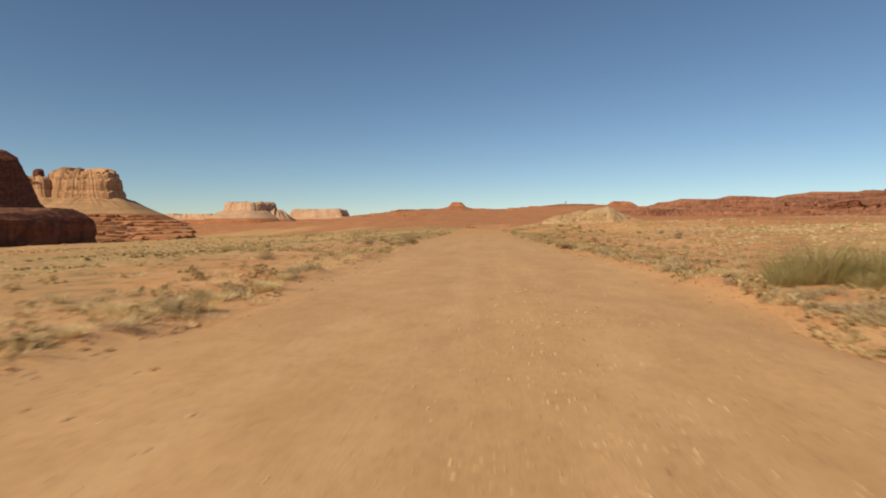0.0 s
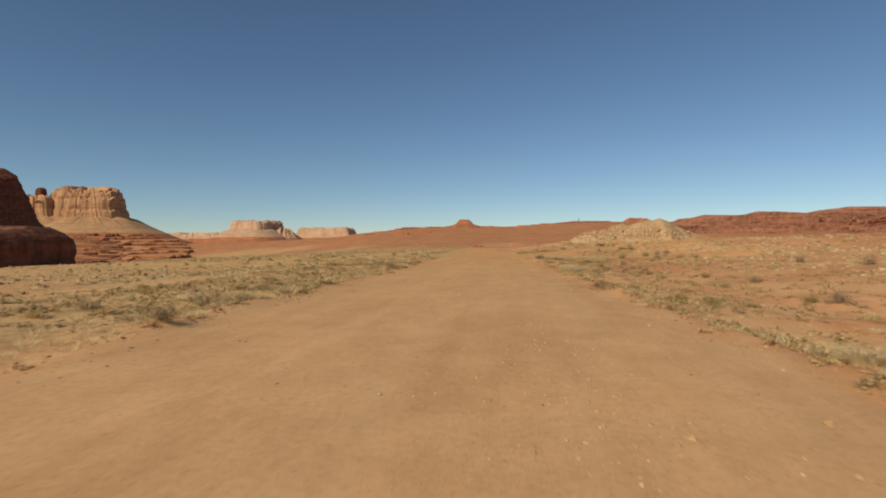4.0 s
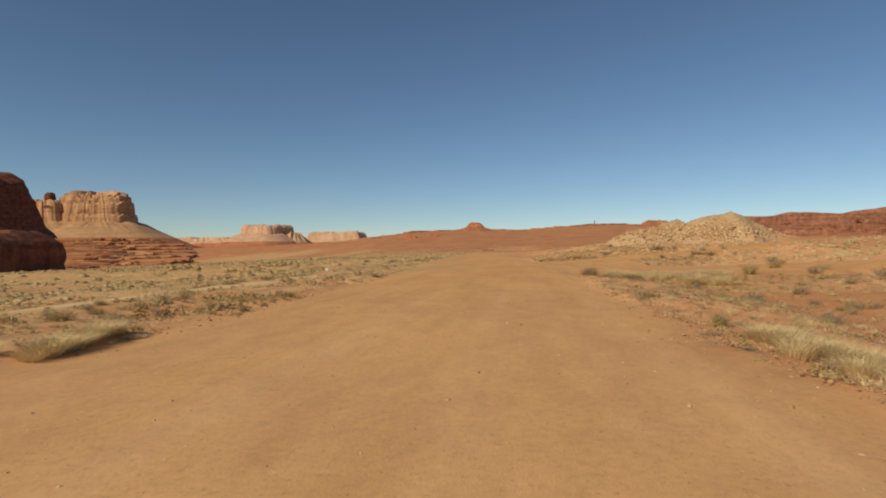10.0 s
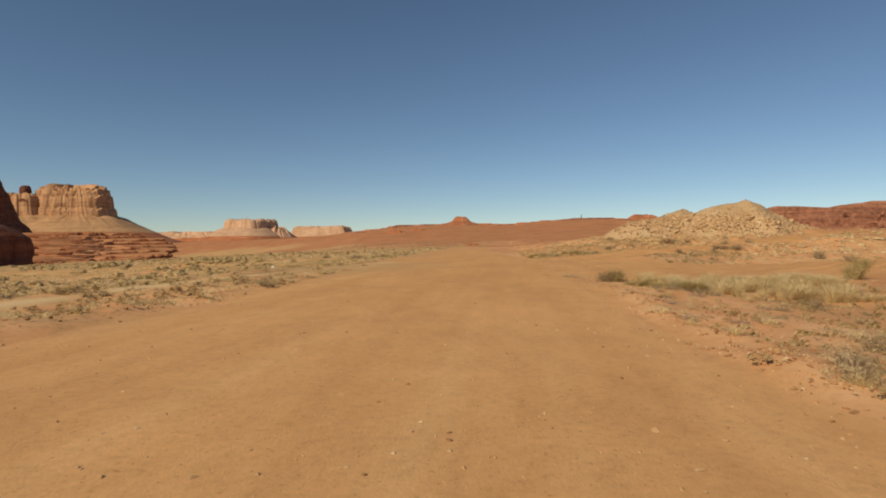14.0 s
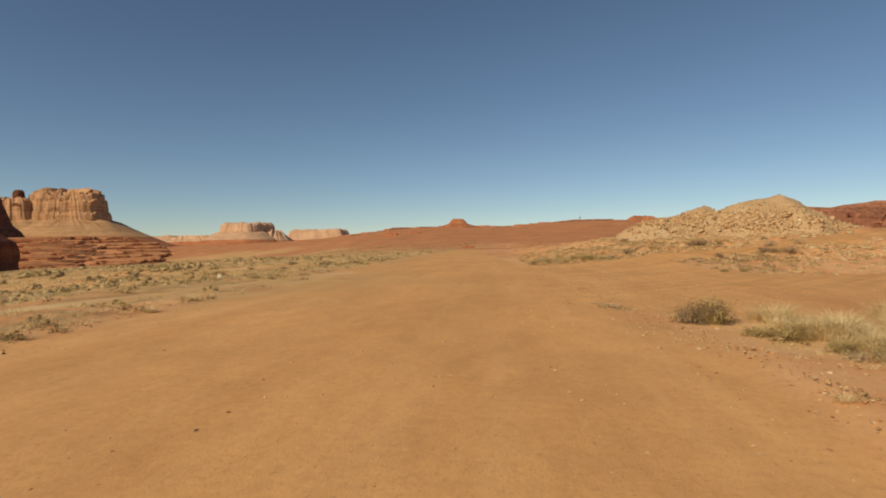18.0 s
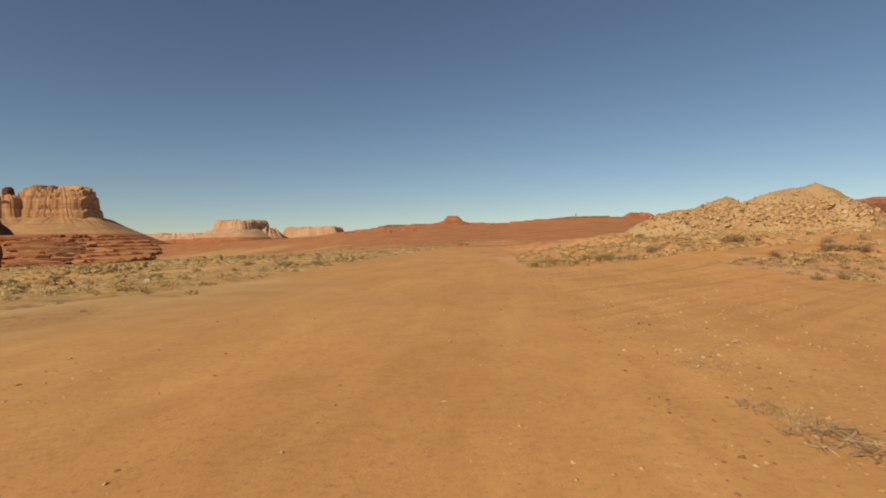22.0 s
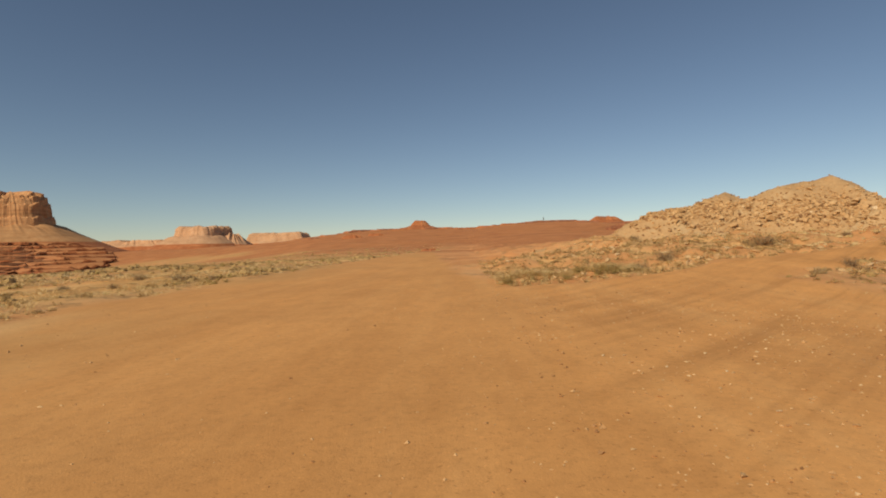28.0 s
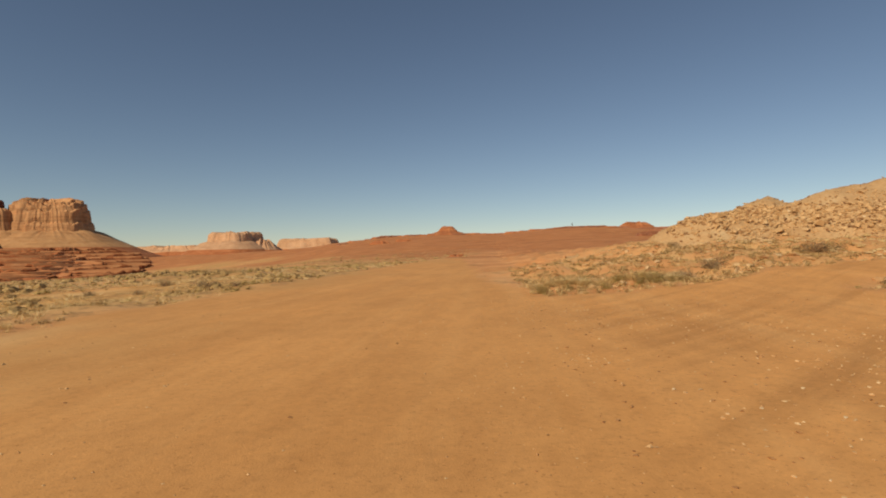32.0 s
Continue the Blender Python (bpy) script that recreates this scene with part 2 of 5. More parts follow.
RUST = piece_material("rusty_dead_wood", [(0.1, (0.13, 0.055, 0.025)), (0.5, (0.22, 0.10, 0.045)), (0.9, (0.34, 0.17, 0.08))], 0.9)
CUSHION = piece_material("tan_cushion_leaves", [(0.1, (0.42, 0.27, 0.115)), (0.5, (0.56, 0.385, 0.18)), (0.9, (0.68, 0.51, 0.28))], 0.85, thin=0.15)
SCRUB = piece_material("olive_scrub_leaves", [(0.1, (0.38, 0.25, 0.11)), (0.5, (0.52, 0.355, 0.16)), (0.9, (0.64, 0.465, 0.225))], 0.85, thin=0.2)
TWIG = piece_material("grey_twigs", [(0.1, (0.27, 0.175, 0.11)), (0.5, (0.40, 0.28, 0.18)), (0.9, (0.54, 0.41, 0.285))], 0.9, thin=0.1)


# ---- shape helpers ----
def sm(a, b, x):
    t = np.clip((np.asarray(x, float) - a) / (b - a), 0, 1)
    return t * t * (3 - 2 * t)


def lattice(ix, iy, seed):
    h = np.sin(ix * 127.1 + iy * 311.7 + seed * 74.7) * 43758.5453
    return h - np.floor(h)


def vnoise(x, y, seed=0):
    x, y = np.broadcast_arrays(np.asarray(x, float), np.asarray(y, float))
    ix, iy = np.floor(x), np.floor(y)
    fx, fy = x - ix, y - iy
    fx, fy = fx * fx * (3 - 2 * fx), fy * fy * (3 - 2 * fy)
    a, b, c, d = (lattice(ix + i, iy + j, seed) for i, j in ((0, 0), (1, 0), (0, 1), (1, 1)))
    return (a + (b - a) * fx) * (1 - fy) + (c + (d - c) * fx) * fy - 0.5


def fbm(x, y, seed=0, octaves=4):
    return sum(vnoise(np.asarray(x) * 2.03 ** k + 17 * k, np.asarray(y) * 2.03 ** k - 9 * k, seed + k) * 0.5 ** k for k in range(octaves))


def mesh_object(name, verts, faces, mats, parent=None, smooth=False, index=None):
    me = bpy.data.meshes.new(name)
    me.from_pydata(np.asarray(verts).tolist(), [], faces if isinstance(faces, list) else np.asarray(faces).tolist())
    for m in mats if isinstance(mats, (list, tuple)) else [mats]:
        me.materials.append(m)
    if index is not None:
        me.polygons.foreach_set("material_index", np.asarray(index, dtype=np.int32))
    if smooth:
        me.polygons.foreach_set("use_smooth", np.ones(len(me.polygons), dtype=bool))
    me.update()
    ob = new(name, me)
    if parent:
        ob.parent = parent
    return ob


def grid_faces(nx, ny):
    i, j = np.meshgrid(np.arange(nx - 1), np.arange(ny - 1), indexing="ij")
    a = (i * ny + j).ravel()
    return np.stack([a, a + ny, a + ny + 1, a + 1], 1)


# ---- the lie of the land ----
LEFT_EDGE = ([-60, 0, 14, 50, 70, 100, 120, 150, 165, 190, 220, 320, 420], [-5, -5, -5.4, -7.4, -9, -9.8, -10.4, -11.5, -13.8, -14.8, -16, -19.5, -24])
RIGHT_EDGE = ([-60, 0, 20, 60, 85, 100, 115, 138], [5.7, 5.5, 5.3, 4.7, 3.7, 3.0, 2.8, 2.9])
RIGHT_AHEAD = ([170, 175, 193, 300, 420], [2.2, 1.6, -0.6, -8, -14])
NEAR_SIDE = ([2.5, 8, 14, 24, 40, 60], [138, 137, 138, 142, 152, 205])
ISLAND_NEAR = ([10.8, 12.2, 13.5, 16, 22, 40], [172, 166, 161, 157.5, 158, 158])
ISLAND_FAR = ([10.8, 15, 20, 35, 60], [170.5, 173.5, 177.5, 186, 205])
BANK_SIDE = ([1.6, 8, 11, 18, 35, 60], [174, 175.2, 177, 181.2, 193, 213])
SKYLINE = ([-180, -60, -45, -33, -25, -16.5, -13, -10, -5, 1, 7, 13, 20, 30, 45, 60, 180],
           [0.0, 0.1, 0.2, 0.45, 0.6, 0.85, 1.25, 1.65, 1.8, 1.78, 2.15, 2.15, 1.7, 1.4, 1.2, 1.0, 0.0])


def bare_at(x, y):
    """1 on the graded strip, the apron and the side track, 0 in the scrub."""
    x, y = np.broadcast_arrays(np.asarray(x, float), np.asarray(y, float))
    wob = 1.3 * fbm(x / 3.0, y / 3.0, 5, 3)
    left = x - np.interp(y, *LEFT_EDGE)
    right = np.where(y < 138, np.interp(y, *RIGHT_EDGE), np.where(y > 174, np.interp(y, *RIGHT_AHEAD), 60.0)) - x
    strip = np.minimum(left, right)
    apron = np.minimum(y - np.interp(x, *NEAR_SIDE), np.interp(x, *BANK_SIDE) - y)
    island = np.minimum(y - np.interp(x, *ISLAND_NEAR), np.interp(x, *ISLAND_FAR) - y)
    apron = np.minimum(apron, -np.minimum(island, x - 13.5))
    strip = np.where((y >= 138) & (y <= 174) & (x > 2.6), np.minimum(apron, left), strip)
    strip = np.where((y > 174) & (x > 1.6), np.maximum(strip, apron), strip)
    track = 0.95 - np.abs(x - np.interp(y, [10, 60, 110, 120, 141, 158, 168], [-36, -24, -18.5, -17.2, -15.6, -13.2, -11]))
    track = np.where((y > 10) & (y < 168), track, -5)
    spur = 1.1 - np.abs(y - (205 + 0.12 * x + 6 * np.sin(x / 28))) * np.where((x < -14) & (x > -150), 1, 9)
    track = np.maximum(track, spur)
    return sm(-0.7, 0.7, np.maximum(strip, track) + wob) * sm(460, 400, y)


def land(x, y):
    x, y = np.broadcast_arrays(np.asarray(x, float), np.asarray(y, float))
    r = np.hypot(x, y - 75)
    az = np.degrees(np.arctan2(x, y - 75))
    d = np.maximum(0, -x - 18)
    z = -1.7 * (1 - np.exp(-d / 10)) * (1 - 0.8 * sm(182, 200, y)) - 34 * np.tanh((0.028 * d + 5.5e-5 * d * d) / 34)
    z = z + 3.6 * (1 - np.exp(-np.maximum(0, x - 20) / 80)) - 0.8 * np.exp(-((x - 12) / 6) ** 2) * sm(145, 120, y) * sm(30, 80, y)
    berm = np.exp(-((x - np.interp(y, *RIGHT_EDGE) - 0.55) / 0.45) ** 2) + np.exp(-((x - np.interp(y, *LEFT_EDGE) + 0.55) / 0.45) ** 2)
    z = z + 0.20 * berm * (0.6 + 1.4 * fbm(x / 1.1, y / 1.6, 15, 3)) * sm(138, 128, y)
    z = z + 0.9 * sm(178, 200, y) * sm(7, 22, x) + 1.0 * sm(160, 184, y) * sm(2, 16, x) + 0.9 * np.exp(-((x - 11) / 8) ** 2 - ((y - 207) / 17) ** 2)
    off = 1 - bare_at(x, y)
    z = z + off * (0.32 * fbm(x / 7, y / 7, 11) + 0.10 * fbm(x / 1.4, y / 1.4, 21, 3)) + 0.035 * fbm(x / 2.2, y / 5, 31, 3)
    z = z + off * 0.9 * fbm(x / 3.6, y / 3.6, 47, 3) * sm(174, 180, y) * sm(0, 4, x) * sm(60, 40, x)
    z = z + 1.6 * fbm(x / 55, y / 55, 41) * sm(25, 90, r) * sm(13, 26, np.abs(x)) * off
    r0 = np.interp(az, [-40, -14], [1280, 330])
    w = sm(r0, r0 + 800, r) ** 1.3
    far = 2 + np.minimum(r, 1150) * np.tan(np.radians(np.interp(az, *SKYLINE))) - 0.012 * np.maximum(0, r - 1200)
    z = z + 2.2 * fbm(x / 42, y / 42, 45, 4) * sm(240, 420, r)
    return z * (1 - w) + (far + w * 7 * fbm(x / 160, y / 160, 51, 5)) * w


def surface(x, y):
    """The ground or, on the strip, the thin road sheet above it."""
    b = bare_at(x, y)
    return land(x, y) + np.where(b > 0.5, 0.05 * (b - 0.55), 0)


def land_at(x, y):
    return float(land(np.array([x]), np.array([y]))[0])


def spread(first, last, step, grow, limit):
    """Even steps from first to last, then ever longer ones out to the limits."""
    c = list(np.arange(first, last + step / 2, step))
    up, dn, s = c[-1], c[0], step
    hi, lo = [], []
    while up < limit or dn > -limit:
        s *= grow
        up, dn = up + s, dn - s
        if up < limit * 1.1:
            hi.append(up)
        if dn > -limit * 1.1:
            lo.append(dn)
    return np.array(lo[::-1] + c + hi)


GX = spread(-26, 26, 0.55, 1.05, 4600)
GY = spread(-12, 220, 0.65, 1.035, 4700)
gx, gy = np.meshgrid(GX, GY, indexing="ij")
gz = land(gx, gy)
gb = bare_at(gx, gy)
dist = np.hypot(gx, gy - 75)
az_g = np.degrees(np.arctan2(gx, gy - 75))
rise = np.degrees(np.arctan2(gz - 2, dist))
foot = np.interp(az_g, [-42, -36, -32, -25, -10, 8, 30], [-1.3, -1.0, -0.75, -0.55, -0.5, -0.35, 0.0])
red = sm(-0.22, 0.3, rise - foot + 0.9 * fbm(gx / 90, gy / 90, 61)) * sm(230, 330, dist)
red = np.maximum(red, 0.4 * sm(6.5, 9.5, gx + 1.5 * fbm(gx / 4, gy / 4, 68)) * sm(70, 95, gy) * sm(150, 136, gy) * sm(60, 30, gx))
straw = sm(-7, -18, gx + 14 * fbm(gx / 25, gy / 25, 66)) * (1 - red) * (0.25 + 0.75 * sm(-0.12, 0.12, fbm(gx / 24, gy / 34, 67) + 0.08))


bank = np.exp(-((gx - 14) / 16) ** 2 - ((gy - 194) / 17) ** 2) * (1 - gb)
rim = sm(9, 14, az_g) * sm(62, 50, az_g) * (1 - gb)
reach = dist + 16 * fbm(gx / 30, gy / 30, 64)
pale = 0.95 * rim * np.exp(-((reach - 205) / 30) ** 2)
pale = np.maximum(pale, 0.28 * (1 - gb) * sm(4, 7, gx) * sm(60, 45, gx) * sm(250, 200, gy) * sm(-0.02, 0.14, fbm(gx / 5, gy / 5, 62)))
pale = np.maximum(pale, bank * (0.3 + 0.6 * sm(-0.05, 0.15, fbm(gx / 2, gy / 2, 65))))
pale = np.maximum(pale, 0.95 * np.exp(-((gx - 8.5) / 4.5) ** 4 - ((gy - 135) / 2.8) ** 4))
pale = np.maximum(pale, 0.3 * (1 - gb) * sm(-4, -7, gx) * sm(-70, -45, gx) * sm(250, 200, gy) * sm(0.02, 0.16, fbm(gx / 4, gy / 6, 63)))
red = np.maximum(red, 0.85 * rim * np.exp(-((reach - 150) / 22) ** 2) * sm(28, 45, gx))
orange = sm(60, 150, gy)
track = sm(-10, -12.5, gx - 0.5 * fbm(gx, gy / 4, 69)) * gb * np.maximum(sm(168, 158, gy), sm(-18, -24, gx))


swing = 0.85 * gb * sm(0.5, 4, gx + 2 * fbm(gx / 5, gy / 5, 70)) * sm(141, 150, gy)
scrubby = (1 - gb) * (1 - 0.6 * red) * sm(5, 16, np.abs(gx)) * (0.5 + 0.5 * sm(10, -10, gx)) * sm(900, 500, dist)


def sheet(name, keep, lift):
    faces = grid_faces(len(GX), len(GY))
    z = (gz + lift).ravel()
    if keep is not None:
        faces = faces[keep.ravel()[faces].any(1)]
    used, inv = np.unique(faces, return_inverse=True)
    ob = mesh_object(name, np.stack([gx.ravel(), gy.ravel(), z], 1)[used], inv.reshape(faces.shape), SOIL, smooth=True)
    for key, vals in (("bare", gb), ("red", red), ("straw", straw), ("orange", orange), ("track", track), ("scrubby", scrubby), ("pale", pale), ("swing", swing)):
        a = ob.data.attributes.new(key, "FLOAT", "POINT")
        a.data.foreach_set("value", vals.ravel()[used].astype(np.float32))
    return ob


tagged(sheet("ground", None, 0.0 - 0.04 * sm(0.5, 0.9, gb)), "sandy red desert ground with scrub and gravel", "ground", kind="structure")
tagged(sheet("road", (gb > 0.45) & (gy < 430), 0.05 * (gb - 0.55)), "graded orange dirt airstrip with wheel marks", "road", kind="structure")


# ---- mesas and cliffs ----
def mesa(name, label, az, r, half, depth, turn, profile, mats, seed, rough=0.06, flutes=0.05, cap=0.0, power=3.5, pock=0.14, crag=0.0, n=220):
    """A table of rock: rings of its plan, from the foot up. profile: height, outward reach, material index of the band above."""
    cx, cy = r * math.sin(radians(az)), 75 + r * math.cos(radians(az))
    dense = np.linspace(0, 2 * math.pi, 2400)
    rad = (np.abs(np.cos(dense) / half) ** power + np.abs(np.sin(dense) / depth) ** power) ** (-1 / power)
    px, py = rad * np.cos(dense), rad * np.sin(dense)
    arc = np.append(0, np.cumsum(np.hypot(np.diff(px), np.diff(py))))
    th = np.linspace(0, 2 * math.pi, n, endpoint=False)
    px, py = np.interp(th, arc / arc[-1] * 2 * math.pi, px), np.interp(th, arc / arc[-1] * 2 * math.pi, py)
    c, s = np.cos(th), np.sin(th)
    ux, uy = px / np.hypot(px, py), py / np.hypot(px, py)
    ring = (th - math.pi / 2) % (2 * math.pi)
    wrap = sm(2 * math.pi - 0.9, 2 * math.pi, ring)

    def round_noise(k, level, sd, oct_):
        """Noise along the rim and up the face, closed where the rim meets itself."""
        return fbm(k * ring, level + 0 * ring, sd, oct_) * (1 - wrap) + fbm(k * (ring - 2 * math.pi), level + 0 * ring, sd, oct_) * wrap

    wob = 1 + rough * 2 * fbm(3 + 2.2 * c, 3 + 2.2 * s, seed, 4)
    verts, idx = [], []
    fine = []
    for k, (z, reach, mi) in enumerate(profile):
        if k:
            z0, r0, m0 = profile[k - 1]
            steps = max(1, int(abs(z - z0) / (profile[-1][0] - profile[0][0]) * 26))
            for q in range(1, steps):
                f = q / steps
                fine.append((z0 + (z - z0) * f, r0 + (reach - r0) * f, m0))
        fine.append((z, reach, mi))
    for k, (z, reach, mi) in enumerate(fine):
        steep = 1.0 if reach < 30 else 0.0
        warp = 0.35 * round_noise(2, z * 0.02, seed + 21, 3)
        crack = np.abs(vnoise(11 * c + warp, 11 * s + warp, seed + 5)) + 0.5 * np.abs(vnoise(23 * c + 3 * warp, 23 * s, seed + 6))
        flute = (0.22 + 0.78 * steep) * flutes * half * (1.3 * fbm(4 * c + 5, 4 * s + 5, seed + 3, 5 if steep else 3) + steep * (0.55 * crack - 0.18))
        led = (0.2 + 0.8 * steep) * flutes * half * (0.45 * round_noise(1.2, z * 0.09 + 7, seed + 8, 3) + pock * round_noise(22, z * 0.07, seed + 9, 3))
        d = reach * (1 + (0.24 * fbm(4 * c + 9, 4 * s + 2, seed + 11, 2) if steep else 0.05 * round_noise(2, 0.03 * z, seed + 11, 2))) + flute + led + (0.035 if reach < 30 else 0.012) * half * round_noise(5, 0.06 * z, seed + 17, 4)
        zz = z + sm(90, 20, reach) * cap * (z - profile[0][0]) / (profile[-1][0] - profile[0][0]) * (fbm(5 * c + 1, 5 * s + 1, seed + 13, 4) + crag * round_noise(19, 0.4, seed + 19, 3))
        verts.append(np.stack([px * wob + ux * d, py * wob + uy * d, zz + 0 * c], 1))
    m = len(fine)
    v = np.concatenate(verts + [np.array([[0, 0, profile[-1][0] + 0.2 * cap]])])
    a = np.arange(n)
    faces, mi = [], []
    for k in range(m - 1):
        b = (a + 1) % n
        faces.append(np.stack([k * n + a, k * n + b, (k + 1) * n + b, (k + 1) * n + a], 1))
        mi += [fine[k][2]] * n
    fl = np.concatenate(faces).tolist() + [[(m - 1) * n + i, (m - 1) * n + (i + 1) % n, m * n] for i in range(n)]
    mi += [fine[-1][2]] * n
    ob = new(name)
    band = np.array([0 if fine[k][1] >= 28 else 1 for k in range(m - 1)])
    band[-max(2, m // 9):] = 2
    kinds = np.concatenate([np.repeat(band, n), np.full(n, 2)])
    mi = np.array(mi)
    for q, title in enumerate(("talus", "rock_face", "caprock")):
        pick = np.where(kinds == q)[0]
        if len(pick):
            used = sorted({j for i in pick for j in fl[i]})
            where = {j: i for i, j in enumerate(used)}
            mesh_object(title, v[used], [[where[j] for j in fl[i]] for i in pick], mats, ob, smooth=q == 0 and half > 30, index=mi[pick])
    ob.location = (cx, cy, 0)
    ob.rotation_euler = (0, 0, radians(turn))
    return tagged(ob, label, name)


MESA = [(-45, 300, 0), (-12, 250, 0), (-6, 215, 0), (10, 190, 0), (16, 165, 0), (36, 122, 1), (62, 66, 1), (78, 34, 1), (84, 9, 2), (104, 5, 2), (107, 1, 2), (140, -2, 2), (143, -7, 2), (158, -9, 2), (160, -16, 2), (168, -18, 2), (172, -32, 2)]
mesa("mesa", "tall buff sandstone mesa above red ledges", -38.7, 2400, 115, 72, 15,
     [(1.2 * z, 1.2 * out, m) for z, out, m in MESA], [RED, TALUS, BUFF], 3, cap=20, rough=0.05, flutes=0.045, power=5, n=340)
mesa("mesa", "lower shoulder of the tall buff mesa", -42.6, 2450, 84, 66, 15,
     [(1.2 * z, 1.2 * out, m) for z, out, m in ((-45, 260, 0), (16, 150, 0), (36, 110, 1), (78, 34, 1), (84, 9, 2), (104, 4, 2), (140, -4, 2), (147, -16, 2))], [RED, TALUS, BUFF], 5, cap=16, rough=0.05, flutes=0.05, power=5, n=240)
LEDGES = ((-36.9, 1020, 66, -30, -21, 40), (-36.2, 1120, 96, -30, -17, 30), (-36.6, 1230, 104, -30, -12, 38), (-35.6, 1330, 112, -26, -7, 34), (-36.3, 1430, 124, -22, -1, 40),
          (-36.6, 1540, 128, -18, 6, 32), (-37.0, 1650, 134, -12, 14, 38), (-37.5, 1750, 134, -8, 22, 34), (-38.0, 1840, 130, -4, 31, 36))
for k, (az, r, half, low, high, turn) in enumerate(LEDGES):
    h = high - low
    # The recess under the lip takes the darker red: overhang shade painted in.
    mesa("cliff", "long low ledge of red sandstone below the mesa", az, r, half, 26, turn,
         [(low - 14, 60, 2), (low + 0.30 * h, 34, 2), (low + 0.45 * h, 18, 2), (low + 0.62 * h, 6, 0), (low + 0.66 * h, 2, 1), (low + 0.78 * h, 4, 1), (low + 0.82 * h, 10, 0), (high - 0.5, 8, 2), (high, -6, 2)],
         [RED, RED_DARK, SCREE], 90 + 7 * k, cap=9, flutes=0.05, n=340, rough=0.16, pock=0.4, power=2.2)
mesa("mesa", "distant flat-topped pale pink mesa", -24.6, 3500, 118, 120, -14,
     [(10, 160, 0), (45, 110, 1), (82, 45, 1), (90, 10, 1), (128, 0, 1), (140, -14, 1)], [RED, PINK], 14, cap=14, flutes=0.035, power=5)
mesa("mesa", "distant lower shoulder of pale rock", -22.2, 3450, 40, 60, 10,
     [(10, 120, 0), (40, 60, 1), (70, 20, 1), (92, -4, 1)], [RED, PINK], 15, cap=24, flutes=0.07)
mesa("mesa", "distant long pale cliff", -18.1, 3600, 172, 60, -10,
     [(5, 90, 0), (45, 50, 1), (60, 20, 1), (98, 0, 1), (106, -12, 1)], [RED, PINK], 17, cap=9, flutes=0.03, power=9, rough=0.02)
mesa("mesa", "far low pale mesa on the horizon", -30.2, 3900, 270, 100, -10,
     [(0, 90, 0), (40, 40, 1), (58, 6, 1), (74, -8, 1)], [RED, PINK], 19, cap=14, flutes=0.05)
# Shade is in the face's colour; the top bands keep the lit red.
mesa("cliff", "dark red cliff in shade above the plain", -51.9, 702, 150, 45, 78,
     [(-45, 22, 0), (-26, 10, 0), (-22, 4, 0), (6, 0, 0), (8, -4, 1), (13, -9, 1), (19, -24, 1)], [RED_SHADED, RED_DARK], 23, cap=7, flutes=0.05, power=7, n=320, rough=0.02)
mesa("cliff", "high red cliff, darkened as in shade, behind the shaded one", -49.3, 1950, 192, 88, 62,
     [(-45, 126, 0), (50, 69, 0), (66, 51, 0), (123, 29, 0), (167, 10, 0), (191, 0, 0), (209, -27, 0)], [RED_SHADED, RED], 27, cap=26, flutes=0.06, power=5, n=340, rough=0.04)
# The knob's shade is put into its colour as well.
mesa("outcrop", "round knob of rock, darkened as in shade, beside the mesa", -42.0, 2400, 13, 12, 0,
     [(150, 20, 0), (168, 8, 0), (174, 0, 0), (182, 3, 0), (196, 1, 0), (202, -5, 0)], [RED_SHADED], 29, cap=5, flutes=0.12, n=80)
mesa("butte", "small red butte on the skyline ridge", -4.2, 1110, 10, 9, 0,
     [(24, 66, 0), (33, 35, 0), (38.5, 19, 0), (42, 8, 0), (48.5, 2, 0), (51, -1, 0)], [RED], 31, cap=2, n=90, flutes=0.03)
mesa("cliff", "red-brown cliff band along the far ridge", 32, 880, 285, 60, -32,
     [(-4, 80, 0), (8, 46, 0), (9, 34, 0), (14, 30, 0), (15, 14, 0), (23, 8, 0), (24, -6, 0), (29, -10, 0), (30, -26, 0), (33, -40, 0)], [RED_DARK], 37, cap=15, flutes=0.10, pock=0.55, crag=0.55, n=640)
mesa("cliff", "higher red-brown cliff at the end of the ridge", 36.5, 930, 150, 60, -34,
     [(-4, 80, 0), (14, 46, 0), (16, 32, 0), (24, 26, 0), (26, 12, 0), (35, 6, 0), (37, -6, 0), (43, -10, 0), (46, -30, 0)], [RED_DARK], 57, cap=10, flutes=0.10, pock=0.6, crag=0.8, n=420)
mesa("cliff", "low red rock step on the far ridge", 18.5, 820, 90, 40, -20,
     [(-4, 50, 0), (10, 24, 0), (11, 12, 0), (17, 8, 0), (18, -2, 0), (22, -6, 0), (24, -22, 0)], [RED_DARK], 39, cap=6, flutes=0.14, pock=0.7, crag=0.9, n=360)
mesa("cliff", "small block of red rock on the ridge", 12.9, 1100, 20, 16, 0,
     [(30, 60, 0), (40, 12, 0), (47, 0, 0), (49, -5, 0)], [RED], 43, cap=4, n=90)
